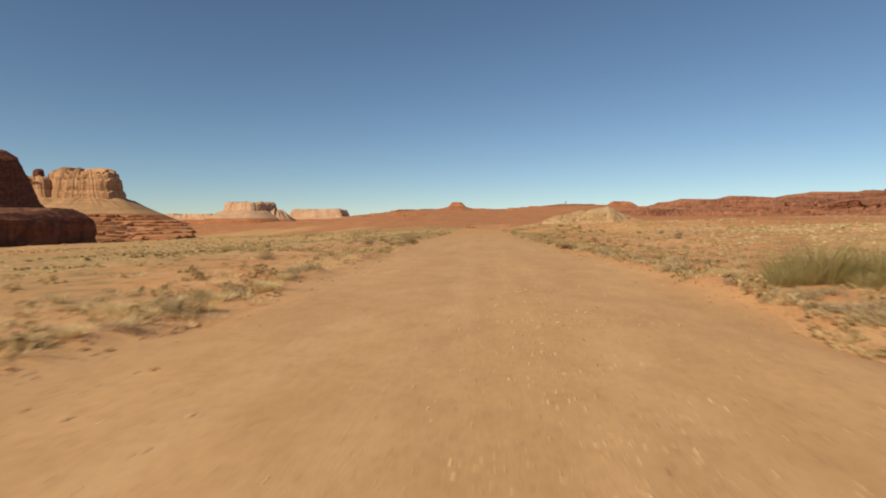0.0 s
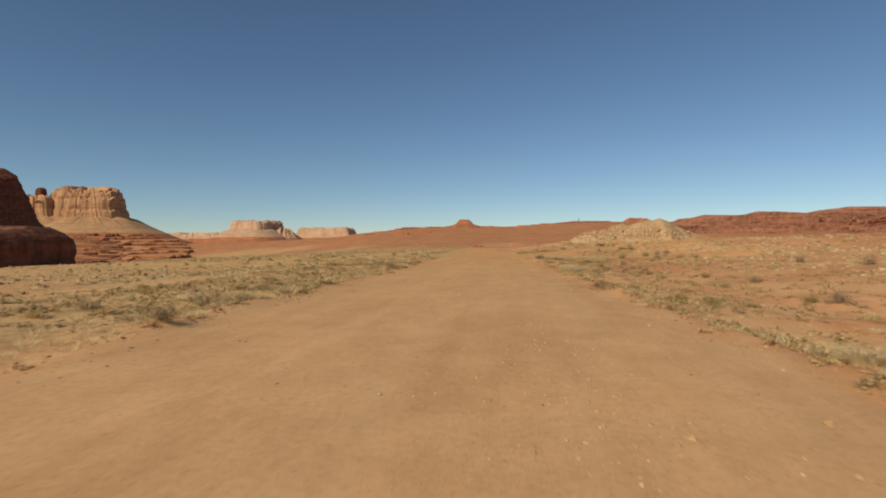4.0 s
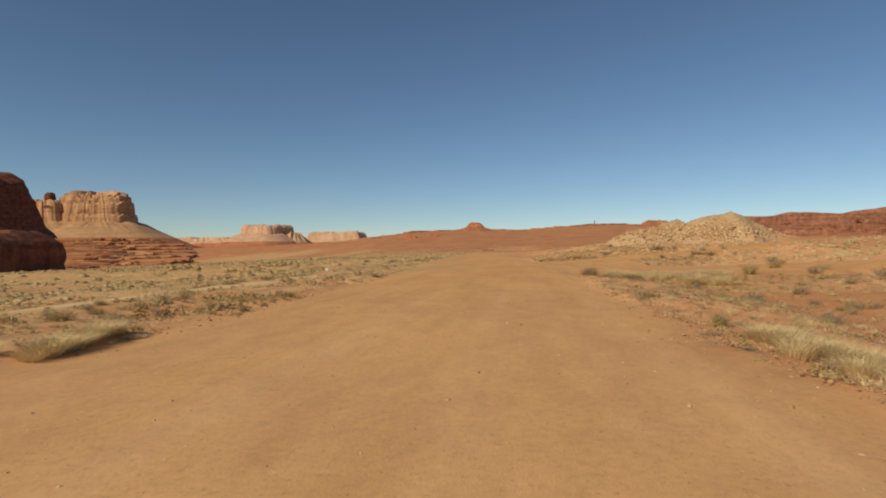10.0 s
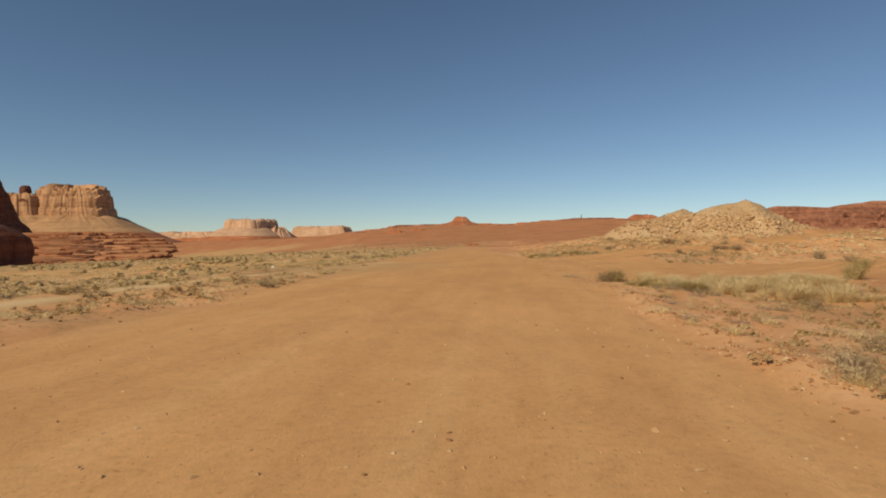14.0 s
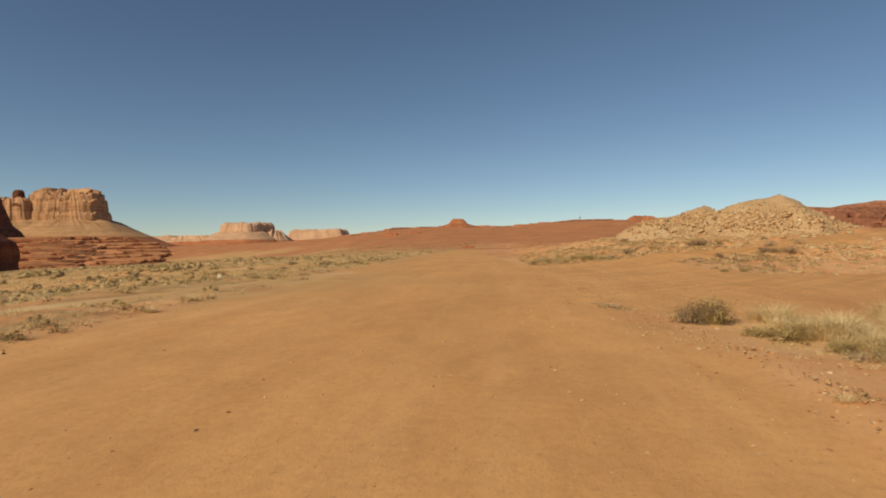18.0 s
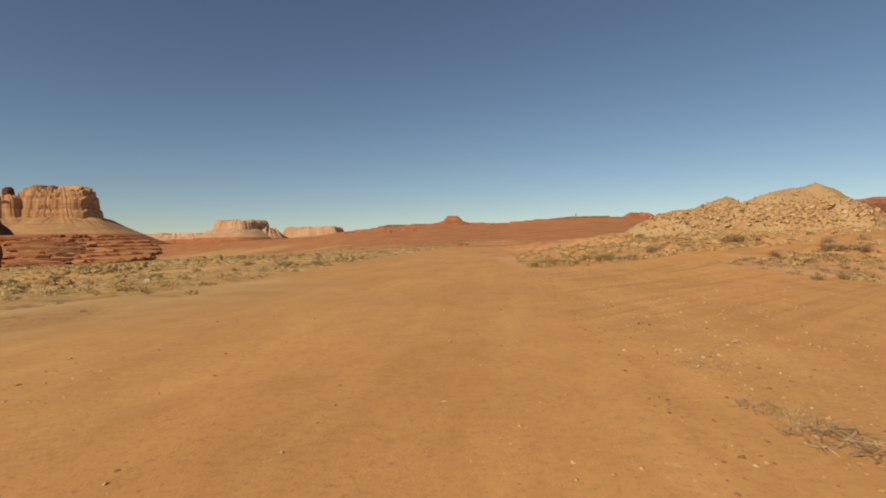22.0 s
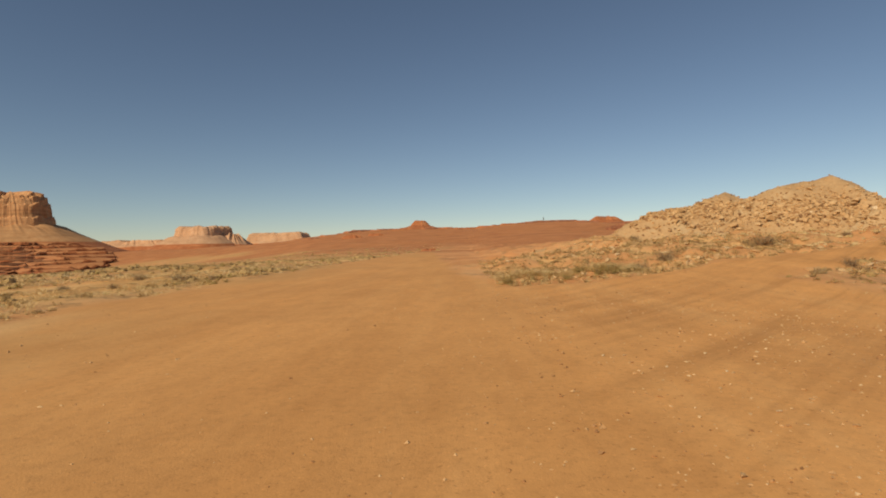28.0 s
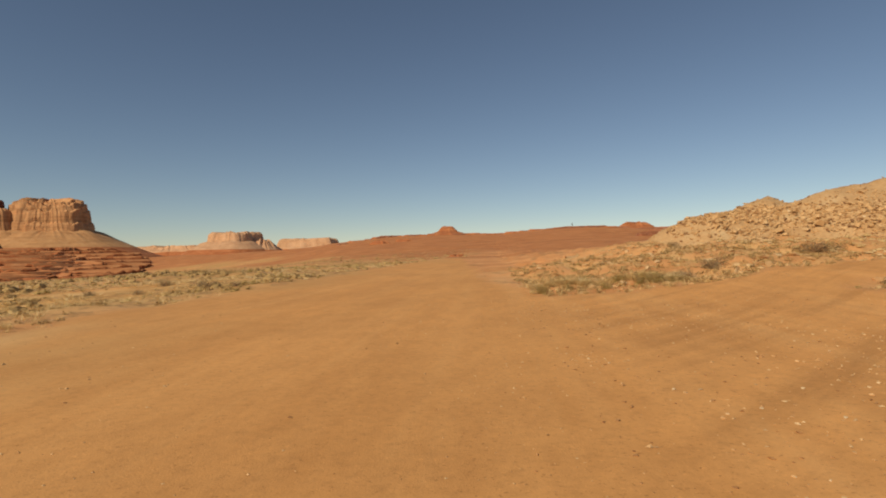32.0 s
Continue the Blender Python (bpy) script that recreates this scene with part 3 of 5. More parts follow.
for k, (az, r, size) in enumerate(((-37.2, 760, 12), (-35.0, 790, 11), (-33.2, 820, 7), (-31.4, 900, 9), (-29.6, 980, 8), (-28.2, 940, 6), (-3.0, 420, 5), (-10.4, 900, 12), (-8.3, 930, 9))):
    g = land_at(r * math.sin(radians(az)), 75 + r * math.cos(radians(az)))
    mesa("outcrop", "flat red rock outcrop on the plain", az, r, size, size * 0.6, 20 * k,
         [(g - 1.5, size * 0.5, 0), (g + size * 0.12, size * 0.25, 0), (g + size * 0.30, 0, 0), (g + size * 0.36, -size * 0.3, 0)], [RED], 60 + k, cap=1.0, flutes=0.2, n=60)


for k in range(34):
    az = -14 + 36 * (k * 0.618 % 1)
    r = 1010 + 120 * (k * 0.377 % 1)
    size = 5 + 9 * (k * 0.27 % 1) ** 2
    g = land_at(r * math.sin(radians(az)), 75 + r * math.cos(radians(az)))
    mesa("outcrop", "low red rock ledge along the far ridge", az, r, size * 1.8, size * 0.7, 25 * math.sin(5 * k),
         [(g - 2.5, size * 0.5, 0), (g + 0.3, size * 0.3, 0), (g + 0.9, 0, 0), (g + 1.1 + 0.08 * size, -size * 0.2, 0)], [RED if k % 2 else RED_DARK], 160 + k, cap=0.8, flutes=0.12, n=40)


# ---- stones ----
def stone_shape(name, seed, mat, flat=0.65, corners=11):
    """An angular block: the hull of a few corners scattered over a squashed ball."""
    rng = np.random.default_rng(seed)
    bm = bmesh.new()
    for _ in range(corners):
        d = rng.normal(size=3)
        d = d / np.abs(d).max() ** 0.6 / np.linalg.norm(d) ** 0.4 * rng.uniform(0.75, 1.0)
        bm.verts.new((d[0], d[1] * rng.uniform(0.8, 1.0), d[2] * flat))
    bmesh.ops.convex_hull(bm, input=bm.verts[:])
    bmesh.ops.delete(bm, geom=[v for v in bm.verts if not v.link_faces], context="VERTS")
    me = bpy.data.meshes.new(name)
    bm.to_mesh(me)
    bm.free()
    me.materials.append(mat)
    return me


def joined(name, shapes, spots, mat, label, category, parent=None):
    """Many pieces in one mesh. spots: x, y, z, size, turn, which shape."""
    base = []
    for me in shapes:
        co = np.empty(len(me.vertices) * 3)
        me.vertices.foreach_get("co", co)
        base.append((co.reshape(-1, 3), np.array([list(p.vertices) for p in me.polygons])))
    vs, fs, k = [], [], 0
    for x, y, z, size, turn, which in spots:
        co, f = base[int(which)]
        c, s = math.cos(turn), math.sin(turn)
        vs.append(np.stack([x + size * (c * co[:, 0] - s * co[:, 1]), y + size * (s * co[:, 0] + c * co[:, 1]), z + size * co[:, 2]], 1))
        fs.append(f + k)
        k += len(co)
    ob = mesh_object(name, np.concatenate(vs), np.concatenate(fs), mat, parent)
    return tagged(ob, label, category, kind="stuff") if not parent else tagged(ob, label, kind="stuff")


boulders = [stone_shape("boulder", 100 + k, BOULDER, 0.75) for k in range(7)]
pebbles = [stone_shape("stone", 200 + k, PEBBLE, 0.7) for k in range(6)]

# ---- the spoil heap ----
CREST = ([14, 18.8, 21.2, 23.2, 26.6, 29, 31.7, 33.3, 35, 37.2, 39.1, 40.5, 42.8, 44.2, 45.8, 47.2, 49.4, 51.8, 56, 62],
         [1.6, 4.1, 5.3, 5.6, 6.1, 6.4, 6.7, 7.1, 7.75, 8.05, 8.35, 9.0, 8.1, 7.2, 6.2, 5.5, 4.7, 4.1, 3.3, 1.8])


def heap_z(x, y):
    """Crest of the heap along y = 212, a second summit behind it, and their slopes."""
    x, y = np.broadcast_arrays(np.asarray(x, float), np.asarray(y, float))
    crest = np.interp(x + 0.5 * fbm(x / 2, y / 5, 72, 3), *CREST)
    fall = np.maximum(np.sqrt((y - 212 - 1.5 * fbm(x / 7, 0.3, 71, 2)) ** 2 + 0.25) - 0.4, 0)
    z = crest + 0.1 - 0.53 * fall * (1 + 0.35 * fbm(x / 5, y / 6, 70, 3))
    behind = 8.2 - 0.55 * np.sqrt((x - 31.8) ** 2 + (y - 218.5) ** 2 + 0.4)
    mid = np.exp(-((z - 4.2) / 1.7) ** 2) * sm(0.5, 2.5, fall)
    return np.maximum(z, behind) + 0.34 * fbm(x / 4, y / 4, 73, 4) + (0.2 + 0.8 * mid) * fbm(x / 1.3, y / 1.3, 75, 3)


hx, hy = np.meshgrid(np.arange(8, 84, 0.55), np.arange(184, 246, 0.55), indexing="ij")
hl = land(hx, hy)
hz = np.maximum(heap_z(hx, hy), hl - 0.35)
heap = tagged(new("rubble_pile"), "tall heap of tan mine rubble and broken boulders", "rubble pile")
heap.location = (36, 210, land_at(36, 190))
inv = Matrix.Translation(-heap.location)
hf = grid_faces(*hx.shape)
hf = hf[(hz > hl - 0.3).ravel()[hf].any(1)]
u, iv = np.unique(hf, return_inverse=True)
mesh_object("slope", np.stack([hx.ravel(), hy.ravel(), hz.ravel()], 1)[u] - np.array(heap.location), iv.reshape(hf.shape), RUBBLE, heap, True)
rng = np.random.default_rng(7)
big, small = [], []
xs, ys = rng.uniform(14, 60, 40000), rng.uniform(194, 226, 40000)
zs, gs, ro, us = heap_z(xs, ys), land(xs, ys), fbm(xs / 9, ys / 9, 77, 3), rng.random((4, 40000))
for x, y, z, g, rough, u0, u1, u2, u3 in zip(xs, ys, zs, gs, ro, *us):
    if z < g - 0.1:
        continue
    band = math.exp(-((z - g - 1.9 + 0.02 * (x - 30)) / (1.6 + 0.4 * math.sin(0.7 * x + 0.9 * y))) ** 2) * (1.0 if x < 41 else 0.5)
    if len(big) < 295 and y < 212 and u0 < 0.16 * band * (0.6 + 3 * rough):
        big.append((x, y, z, 0.18 + 0.26 * u1 ** 2 + (0.2 if u2 < 0.12 else 0), 6.3 * u3, int(7 * u2)))
    elif len(small) < 13000 and u0 < (0.14 + 0.9 * band) * max(0.4, 0.7 + 2.6 * rough):
        small.append((x, y, z, 0.06 + (0.08 + 0.20 * band) * u1 ** 1.8, 6.3 * u3, int(7 * u2)))
for x, y, z, size, turn, k in big:
    b = new("boulder", boulders[int(k)])
    b.parent = heap
    b.matrix_basis = inv @ pose(x, y, z + 0.25 * size, 25 * math.sin(9 * x), 25 * math.sin(7 * y), math.degrees(turn)) @ Matrix.Diagonal((size, size * 0.85, size, 1))
joined("rubble", boulders, [(x - heap.location.x, y - heap.location.y, z - heap.location.z, s, t, k) for x, y, z, s, t, k in small], BOULDER, "loose angular rubble", "", heap)


# ---- plants ----
def blades(rng, n, spread_, height, width, lean, droop=0.0, plain=False):
    """Thin tapering two-piece blades from a clump's foot."""
    v, f = [], []
    a = rng.uniform(0, 2 * math.pi, n)
    r = np.sqrt(rng.random(n)) * spread_
    for i in range(n):
        h = height * rng.uniform(0.45, 1.0)
        out = lean * (0.25 + r[i] / max(spread_, 1e-6)) * rng.uniform(0.5, 1.3)
        d = np.array([math.cos(a[i]), math.sin(a[i]), 0])
        side = np.array([-d[1], d[0], 0]) * width * rng.uniform(0.6, 1.3)
        turn = rng.uniform(-1, 1)
        side = side * (1 - abs(turn) * 0.5) + d * width * turn * 0.6
        p0 = d * r[i] * 0.6 + np.array([0, 0, -0.03])
        p1 = p0 + d * out * 0.45 * h + np.array([0, 0, 0.6 * h])
        p2 = p0 + d * out * (1.1 + droop) * h + np.array([rng.normal() * 0.05, rng.normal() * 0.05, h * (1 - 0.3 * droop)])
        k = len(v)
        if plain:
            v += [p0 - side, p0 + side, p2]
            f.append([k, k + 1, k + 2])
            continue
        v += [p0 - side, p0 + side, p1 + side * 0.8, p1 - side * 0.8, p2]
        f += [[k, k + 1, k + 2, k + 3], [k + 3, k + 2, k + 4]]
    return v, f


def leaves(rng, n, size, dome, squash, hollow=0.35, plain=False):
    """Small leaf sprigs gathered into tufts through a broken dome."""
    v, f = [], []
    tufts = []
    for _ in range(max(8, min(n // 14, 70))):
        d = rng.normal(size=3)
        d[2] = abs(d[2]) * 0.9 + 0.05
        d /= np.linalg.norm(d)
        tufts.append(d * dome * rng.uniform(hollow, 1.0) * np.array([1, 1, squash]))
    for i in range(n):
        c = tufts[rng.integers(len(tufts))] + rng.normal(size=3) * dome * 0.11
        c[2] = max(c[2], 0.02)
        face = c / (np.linalg.norm(c) + 1e-6) + np.array([0, 0, 0.5]) + 0.6 * rng.normal(size=3)
        d = np.cross(face, rng.normal(size=3))
        d /= np.linalg.norm(d)
        w = np.cross(d, face)
        w /= np.linalg.norm(w)
        s = size * rng.uniform(0.6, 1.5)
        k = len(v)
        if plain:
            v += [c - d * s * 0.5 + w * s * 0.34, c - d * s * 0.5 - w * s * 0.34, c + d * s * 0.6]
            f.append([k, k + 1, k + 2])
            continue
        v += [c - d * s * 0.5, c + w * s * 0.16, c + d * s * 0.8, c - w * s * 0.16]
        f.append([k, k + 1, k + 2, k + 3])
    return v, f


def mound(rng, radius, squash, n, size):
    """A ragged lump of close foliage: an uneven dome with sprigs standing out of it."""
    bm = bmesh.new()
    bmesh.ops.create_icosphere(bm, subdivisions=2, radius=1)
    bmesh.ops.delete(bm, geom=[q for q in bm.verts if q.co.z < -0.3], context="VERTS")
    lobes = [(Vector(rng.normal(size=3)).normalized(), rng.uniform(0.12, 0.4)) for _ in range(6)]
    v, f = [], []
    for q in bm.verts:
        r = 0.62 + max(h * max(0, q.co.dot(d)) ** 3 for d, h in lobes) + 0.10 * rng.normal()
        v.append(np.array([q.co.x, q.co.y, max(q.co.z, -0.1) * squash]) * radius * r)
    bm.verts.index_update()
    f += [[q.index for q in p.verts] for p in bm.faces]
    bm.free()
    v2, f2 = leaves(rng, n, size, radius * 1.02, squash, 0.75, True)
    return v + v2, f + [[k + len(v) for k in p] for p in f2]


def sticks(rng, n, length, width):
    """Broken twigs lying and leaning over one another."""
    v, f = [], []
    for _ in range(n):
        a, b = rng.uniform(0, 2 * math.pi, 2)
        r = 0.42 * math.sqrt(rng.random())
        c = np.array([r * math.cos(a), r * math.sin(a), abs(rng.normal()) * 0.07 * (1.3 - r)])
        d = np.array([math.cos(b), math.sin(b), rng.normal() * 0.35]) * length * rng.uniform(0.3, 1.0) * 0.5
        w = np.array([-math.sin(b), math.cos(b), rng.normal() * 0.5]) * width
        k = len(v)
        v += [c - d - w, c - d + w, c + d + w * 0.5, c + d - w * 0.5]
        f.append([k, k + 1, k + 2, k + 3])
    return v, f


def mesh_of(name, vf, mat):
    me = bpy.data.meshes.new(name)
    me.from_pydata([tuple(p) for p in vf[0]], [], vf[1])
    me.materials.append(mat)
    return me


def plant(kind, seed):
    """Meshes of a plant one metre across: branches and foliage."""
    rng = np.random.default_rng(seed)
    if kind == "sagebrush":
        return {"brushwood": mesh_of("brushwood", blades(rng, 80, 0.16, 0.46, 0.007, 0.95), TWIG),
                "foliage": mesh_of("foliage", leaves(rng, 820, 0.042, 0.46, 0.92), SAGE)}
    if kind == "dark_sagebrush":
        return {"brushwood": mesh_of("brushwood", blades(rng, 80, 0.16, 0.46, 0.007, 0.95), TWIG),
                "foliage": mesh_of("foliage", leaves(rng, 900, 0.042, 0.46, 0.92), DARKSAGE)}
    if kind == "pale_sagebrush":
        return {"brushwood": mesh_of("brushwood", blades(rng, 80, 0.16, 0.46, 0.007, 0.95), TWIG),
                "foliage": mesh_of("foliage", leaves(rng, 820, 0.040, 0.46, 0.95), GREYSAGE)}
    if kind == "rabbitbrush":
        return {"brushwood": mesh_of("brushwood", blades(rng, 110, 0.18, 0.55, 0.004, 0.75), TWIG),
                "foliage": mesh_of("foliage", leaves(rng, 480, 0.058, 0.46, 1.1), OLIVE),
                "greenery": mesh_of("greenery", blades(rng, 420, 0.30, 0.62, 0.0028, 0.75), OLIVE)}
    if kind == "green_brush":
        return {"brushwood": mesh_of("brushwood", blades(rng, 90, 0.16, 0.5, 0.004, 0.6), TWIG),
                "greenery": mesh_of("greenery", blades(rng, 520, 0.38, 0.62, 0.0028, 0.75, 0.1), GREEN)}
    if kind == "grass_tuft":
        return {"grass": mesh_of("grass", blades(rng, 190, 0.26, 0.6, 0.0045, 0.8, 0.35), STRAW)}
    if kind == "straw_tussock":
        return {"grass": mesh_of("grass", blades(rng, 360, 0.40, 0.62, 0.0068, 0.75, 0.3), STRAW)}
    if kind == "dead_shrub":
        return {"branches": mesh_of("branches", sticks(rng, 70, 0.5, 0.007), RUST),
                "brushwood": mesh_of("brushwood", sticks(rng, 420, 0.24, 0.005), RUST)}
    return {"brushwood": mesh_of("brushwood", sticks(rng, 240, 0.28, 0.006), TWIG)}


KINDS = {"sagebrush": ("grey-green rounded sagebrush on sandy ground", "shrub"),
         "dark_sagebrush": ("dark grey-brown sagebrush on sandy ground", "shrub"),
         "pale_sagebrush": ("pale grey sagebrush along the strip's edge", "shrub"),
         "rabbitbrush": ("olive-green upright rabbitbrush beside the strip", "shrub"),
         "green_brush": ("tall green wispy brush beside the strip", "shrub"),
         "grass_tuft": ("tuft of dry straw-coloured grass", "grass"),
         "dead_brush": ("low tangle of dead brown twigs", "brush"),
         "dead_shrub": ("rust-brown dead shrub with bare thick branches", "shrub"),
         "straw_tussock": ("tussock of tall straw-yellow grass", "tussock")}
MODELS = {k: [plant(k, 300 + 20 * i + j) for j in range(5)] for i, k in enumerate(KINDS)}


def set_plant(kind, x, y, size, tall=1.0, label="", pick=0, sink=0.02):
    label = label or KINDS[kind][0]
    top = tagged(new(kind), label, KINDS[kind][1], "scrub along the strip")
    top.matrix_basis = pose(x, y, land_at(x, y) - sink, 0, 0, (x * 97 + y * 31) % 360) @ Matrix.Diagonal((size, size, size * tall, 1))
    for name, me in MODELS[kind][pick % 5].items():
        new(name, me).parent = top
    return top


GOLD = "low yellow-green bush among straw grass"
ROUND = "round grey-olive bush on bare red soil"
# plants that stand out one by one
set_plant("dead_shrub", 5.2, 43.0, 0.85, 2.3, "", 0)
set_plant("dead_shrub", 5.6, 42.6, 0.6, 1.8, "", 1)
set_plant("rabbitbrush", 5.0, 46.4, 0.75, 1.0, "yellow-green bush on the strip's edge", 1)
set_plant("rabbitbrush", 5.6, 45.6, 0.8, 0.9, "yellow-green bush on the strip's edge", 2)
set_plant("rabbitbrush", 4.3, 137.0, 1.25, 1.05, "broad olive-brown bush alone on the bare apron", 3)
set_plant("dark_sagebrush", 4.2, 137.0, 1.35, 1.15, "broad olive-brown bush alone on the bare apron", 3)
set_plant("dark_sagebrush", 3.75, 137.15, 0.95, 1.35, "broad olive-brown bush alone on the bare apron", 1)
set_plant("sagebrush", 3.6, 117.4, 1.0, 1.0, pick=2)
set_plant("rabbitbrush", 5.0, 134.9, 1.1, 0.7, "yellowing rabbitbrush at the apron's edge", 1)
set_plant("grass_tuft", 2.5, 140.3, 0.7, 0.3, "flattened tuft of dry grass with pale stones", 2)
set_plant("grass_tuft", 2.75, 139.7, 0.6, 0.3, "flattened tuft of dry grass with pale stones", 3)
set_plant("dead_brush", 2.3, 141.0, 0.7, 0.7, pick=3)
set_plant("dead_brush", 2.55, 140.0, 1.0, 0.8, "low tangle of dead twigs with pale stones", 0)
set_plant("dead_brush", 2.85, 139.4, 0.8, 0.5, pick=1)
set_plant("dead_brush", 2.4, 143.0, 0.9, 0.35, pick=2)
for x, y, s, t in ((12.2, 182.2, 2.0, 0.85), (10.3, 181.2, 1.5, 0.85), (20.9, 188.5, 2.8, 0.6), (24.7, 192.3, 1.3, 0.7), (27.5, 191.6, 1.1, 0.8), (30.5, 194.0, 1.0, 1.3), (8.0, 193.0, 1.5, 0.7), (15.6, 200.0, 1.4, 0.8)):
    set_plant("dark_sagebrush", x, y, s, t, "dark grey-brown sagebrush at the foot of the rubble heap", int(s * 10))
for k, (x, y, s, t) in enumerate(((7.6, 177.2, 1.3, 0.9), (6.9, 177.0, 0.7, 1.5), (6.2, 178.2, 0.9, 1.3), (2.2, 175.4, 0.9, 1.0), (4.8, 179.9, 0.9, 0.8), (8.8, 177.6, 0.9, 0.8), (5.2, 176.3, 0.7, 0.9), (3.6, 177.2, 0.8, 0.8))):
    set_plant("rabbitbrush", x, y, s, t, "tawny upright brush on the bank's edge", k)
for k in range(34):
    set_plant("straw_tussock", 1.8 + 8.5 * (k * 0.618 % 1), 175.4 + 0.35 * 8.5 * (k * 0.618 % 1) + 3.6 * (k * 0.377 % 1), 0.5 + 0.5 * (k * 0.27 % 1), 1.0, "golden grass on the bank's edge", k + 2)
for k, (x, y, s) in enumerate(((25.8, 178.1, 1.9), (23.6, 178.9, 1.1), (24.3, 178.4, 1.4), (22.6, 171.0, 1.0), (19.7, 173.7, 0.9), (21.3, 174.6, 0.8), (24.9, 172.6, 0.9), (20.6, 171.2, 0.7))):
    set_plant("pale_sagebrush" if k in (1, 3, 5, 6) else "dark_sagebrush", x, y, s, 0.85, "grey-olive bush on the scrub island", k)
for k, (x, y, s, t) in enumerate(((7.3, 15.4, 1.5, 0.8), (8.1, 15.9, 1.6, 1.1), (8.8, 16.3, 2.3, 1.25), (9.7, 16.6, 2.0, 0.9), (10.7, 17.0, 2.3, 1.2), (8.3, 17.3, 1.6, 1.0), (11.5, 16.2, 2.1, 1.0), (9.3, 15.2, 1.3, 0.8), (10.4, 15.2, 1.7, 0.8))):
    set_plant("green_brush", x, y, s, t, "", k)
for x, y, s in ((6.8, 11.4, 1.2), (7.5, 11.9, 1.0), (6.3, 12.7, 0.8), (7.9, 11.1, 1.1), (6.9, 13.3, 0.9), (7.6, 13.6, 0.8), (8.7, 12.2, 1.1), (7.2, 10.3, 1.0)):
    set_plant("pale_sagebrush", x, y, s, 0.75, "pale grey sagebrush in front of green brush", int(x * 10))
set_plant("dark_sagebrush", -23.3, 193.5, 2.6, 0.75, "dark round bush standing out on the plain", 3)
set_plant("sagebrush", 15.5, 173.0, 1.3, 0.6, pick=4)
for x, y, s, t in ((-8.6, 56.2, 2.0, 0.8), (-9.6, 55.4, 1.5, 0.8), (-8.7, 53.2, 1.5, 0.8), (-9.3, 60.4, 1.6, 0.6), (-13.4, 60.5, 1.6, 0.7), (-11.3, 72.8, 1.6, 0.7), (-11.5, 27.5, 1.3, 1.0), (-6.0, 10.0, 1.4, 0.6), (-6.8, 14.3, 1.3, 0.7), (-6.6, 19.2, 1.2, 0.7), (-10.8, 101.2, 1.5, 0.7)):
    set_plant("sagebrush", x, y, s, t, pick=int(-x * 7))
for k, (x, y, s, t) in enumerate(((5.2, 133.3, 0.8, 0.7), (6.0, 133.0, 1.0, 0.8), (6.7, 133.4, 1.2, 0.85), (5.5, 132.6, 0.7, 0.7), (4.7, 135.4, 0.9, 0.45), (8.0, 134.2, 1.0, 0.8))):
    set_plant("rabbitbrush", x, y, s, t, GOLD, k)
set_plant("dark_sagebrush", 7.3, 132.6, 0.9, 0.8, "dark bush at the end of the straw grass", 2)
set_plant("dark_sagebrush", 6.2, 131.8, 0.45, 0.8, "dark bush at the end of the straw grass", 1)
for x, y, s, t in ((4.57, 111.2, 0.8, 1.25), (4.75, 111.5, 0.55, 1.1), (16.2, 139.4, 1.7, 1.15), (21.7, 148.1, 1.8, 0.9)):
    set_plant("rabbitbrush", x, y, s, t, "upright olive bush on stony ground", int(x * 3))
for x, y, s in ((3.98, 118.2, 0.95), (4.3, 118.6, 0.7), (25.4, 155.7, 2.0), (9.56, 115.8, 0.7), (10.7, 124.2, 0.95), (13.75, 122.1, 0.9), (7.6, 119.4, 0.5), (8.3, 112.4, 0.6), (6.6, 114.2, 0.45)):
    set_plant("sagebrush", x, y, s, 0.85, ROUND, int(y))
for k in range(130):
    if k % 13 in (2, 5, 9):
        continue
    set_plant("straw_tussock", 5.3 + 8.2 * (k * 0.618 % 1), 132.2 + 5.6 * (k * 0.377 % 1) + 0.6 * math.sin(3.1 * k), 0.45 + 0.85 * (k * 0.27 % 1) ** 1.5, 0.85 + 0.35 * math.sin(1.7 * k) ** 2, "", k)
for k in range(9):
    set_plant("pale_sagebrush", 4.8 + 2.2 * (k * 0.618 % 1), 131.2 + 1.6 * (k * 0.377 % 1), 0.5 + 0.4 * (k * 0.27 % 1), 0.7, "pale grey sagebrush in front of straw grass", k)

for x, y, s in ((4.9, 100.4, 1.7), (5.6, 101.2, 1.2), (4.3, 104.9, 0.8), (5.2, 107.2, 0.9), (5.9, 62.0, 1.1), (5.6, 59.5, 1.2), (6.0, 57.4, 1.2), (5.5, 64.8, 1.0), (6.2, 66.5, 1.0), (7.2, 60.5, 1.0), (8.4, 56.5, 1.1), (9.2, 59.8, 1.0)):
    set_plant("pale_sagebrush", x, y, s, 0.85, "", int(y))
for k in range(5):
    set_plant("straw_tussock", 3.8 + 1.7 * (k * 0.618 % 1), 101.8 + 5.5 * (k * 0.377 % 1), 0.7 + 0.35 * (k * 0.27 % 1), 1.0, "", k)
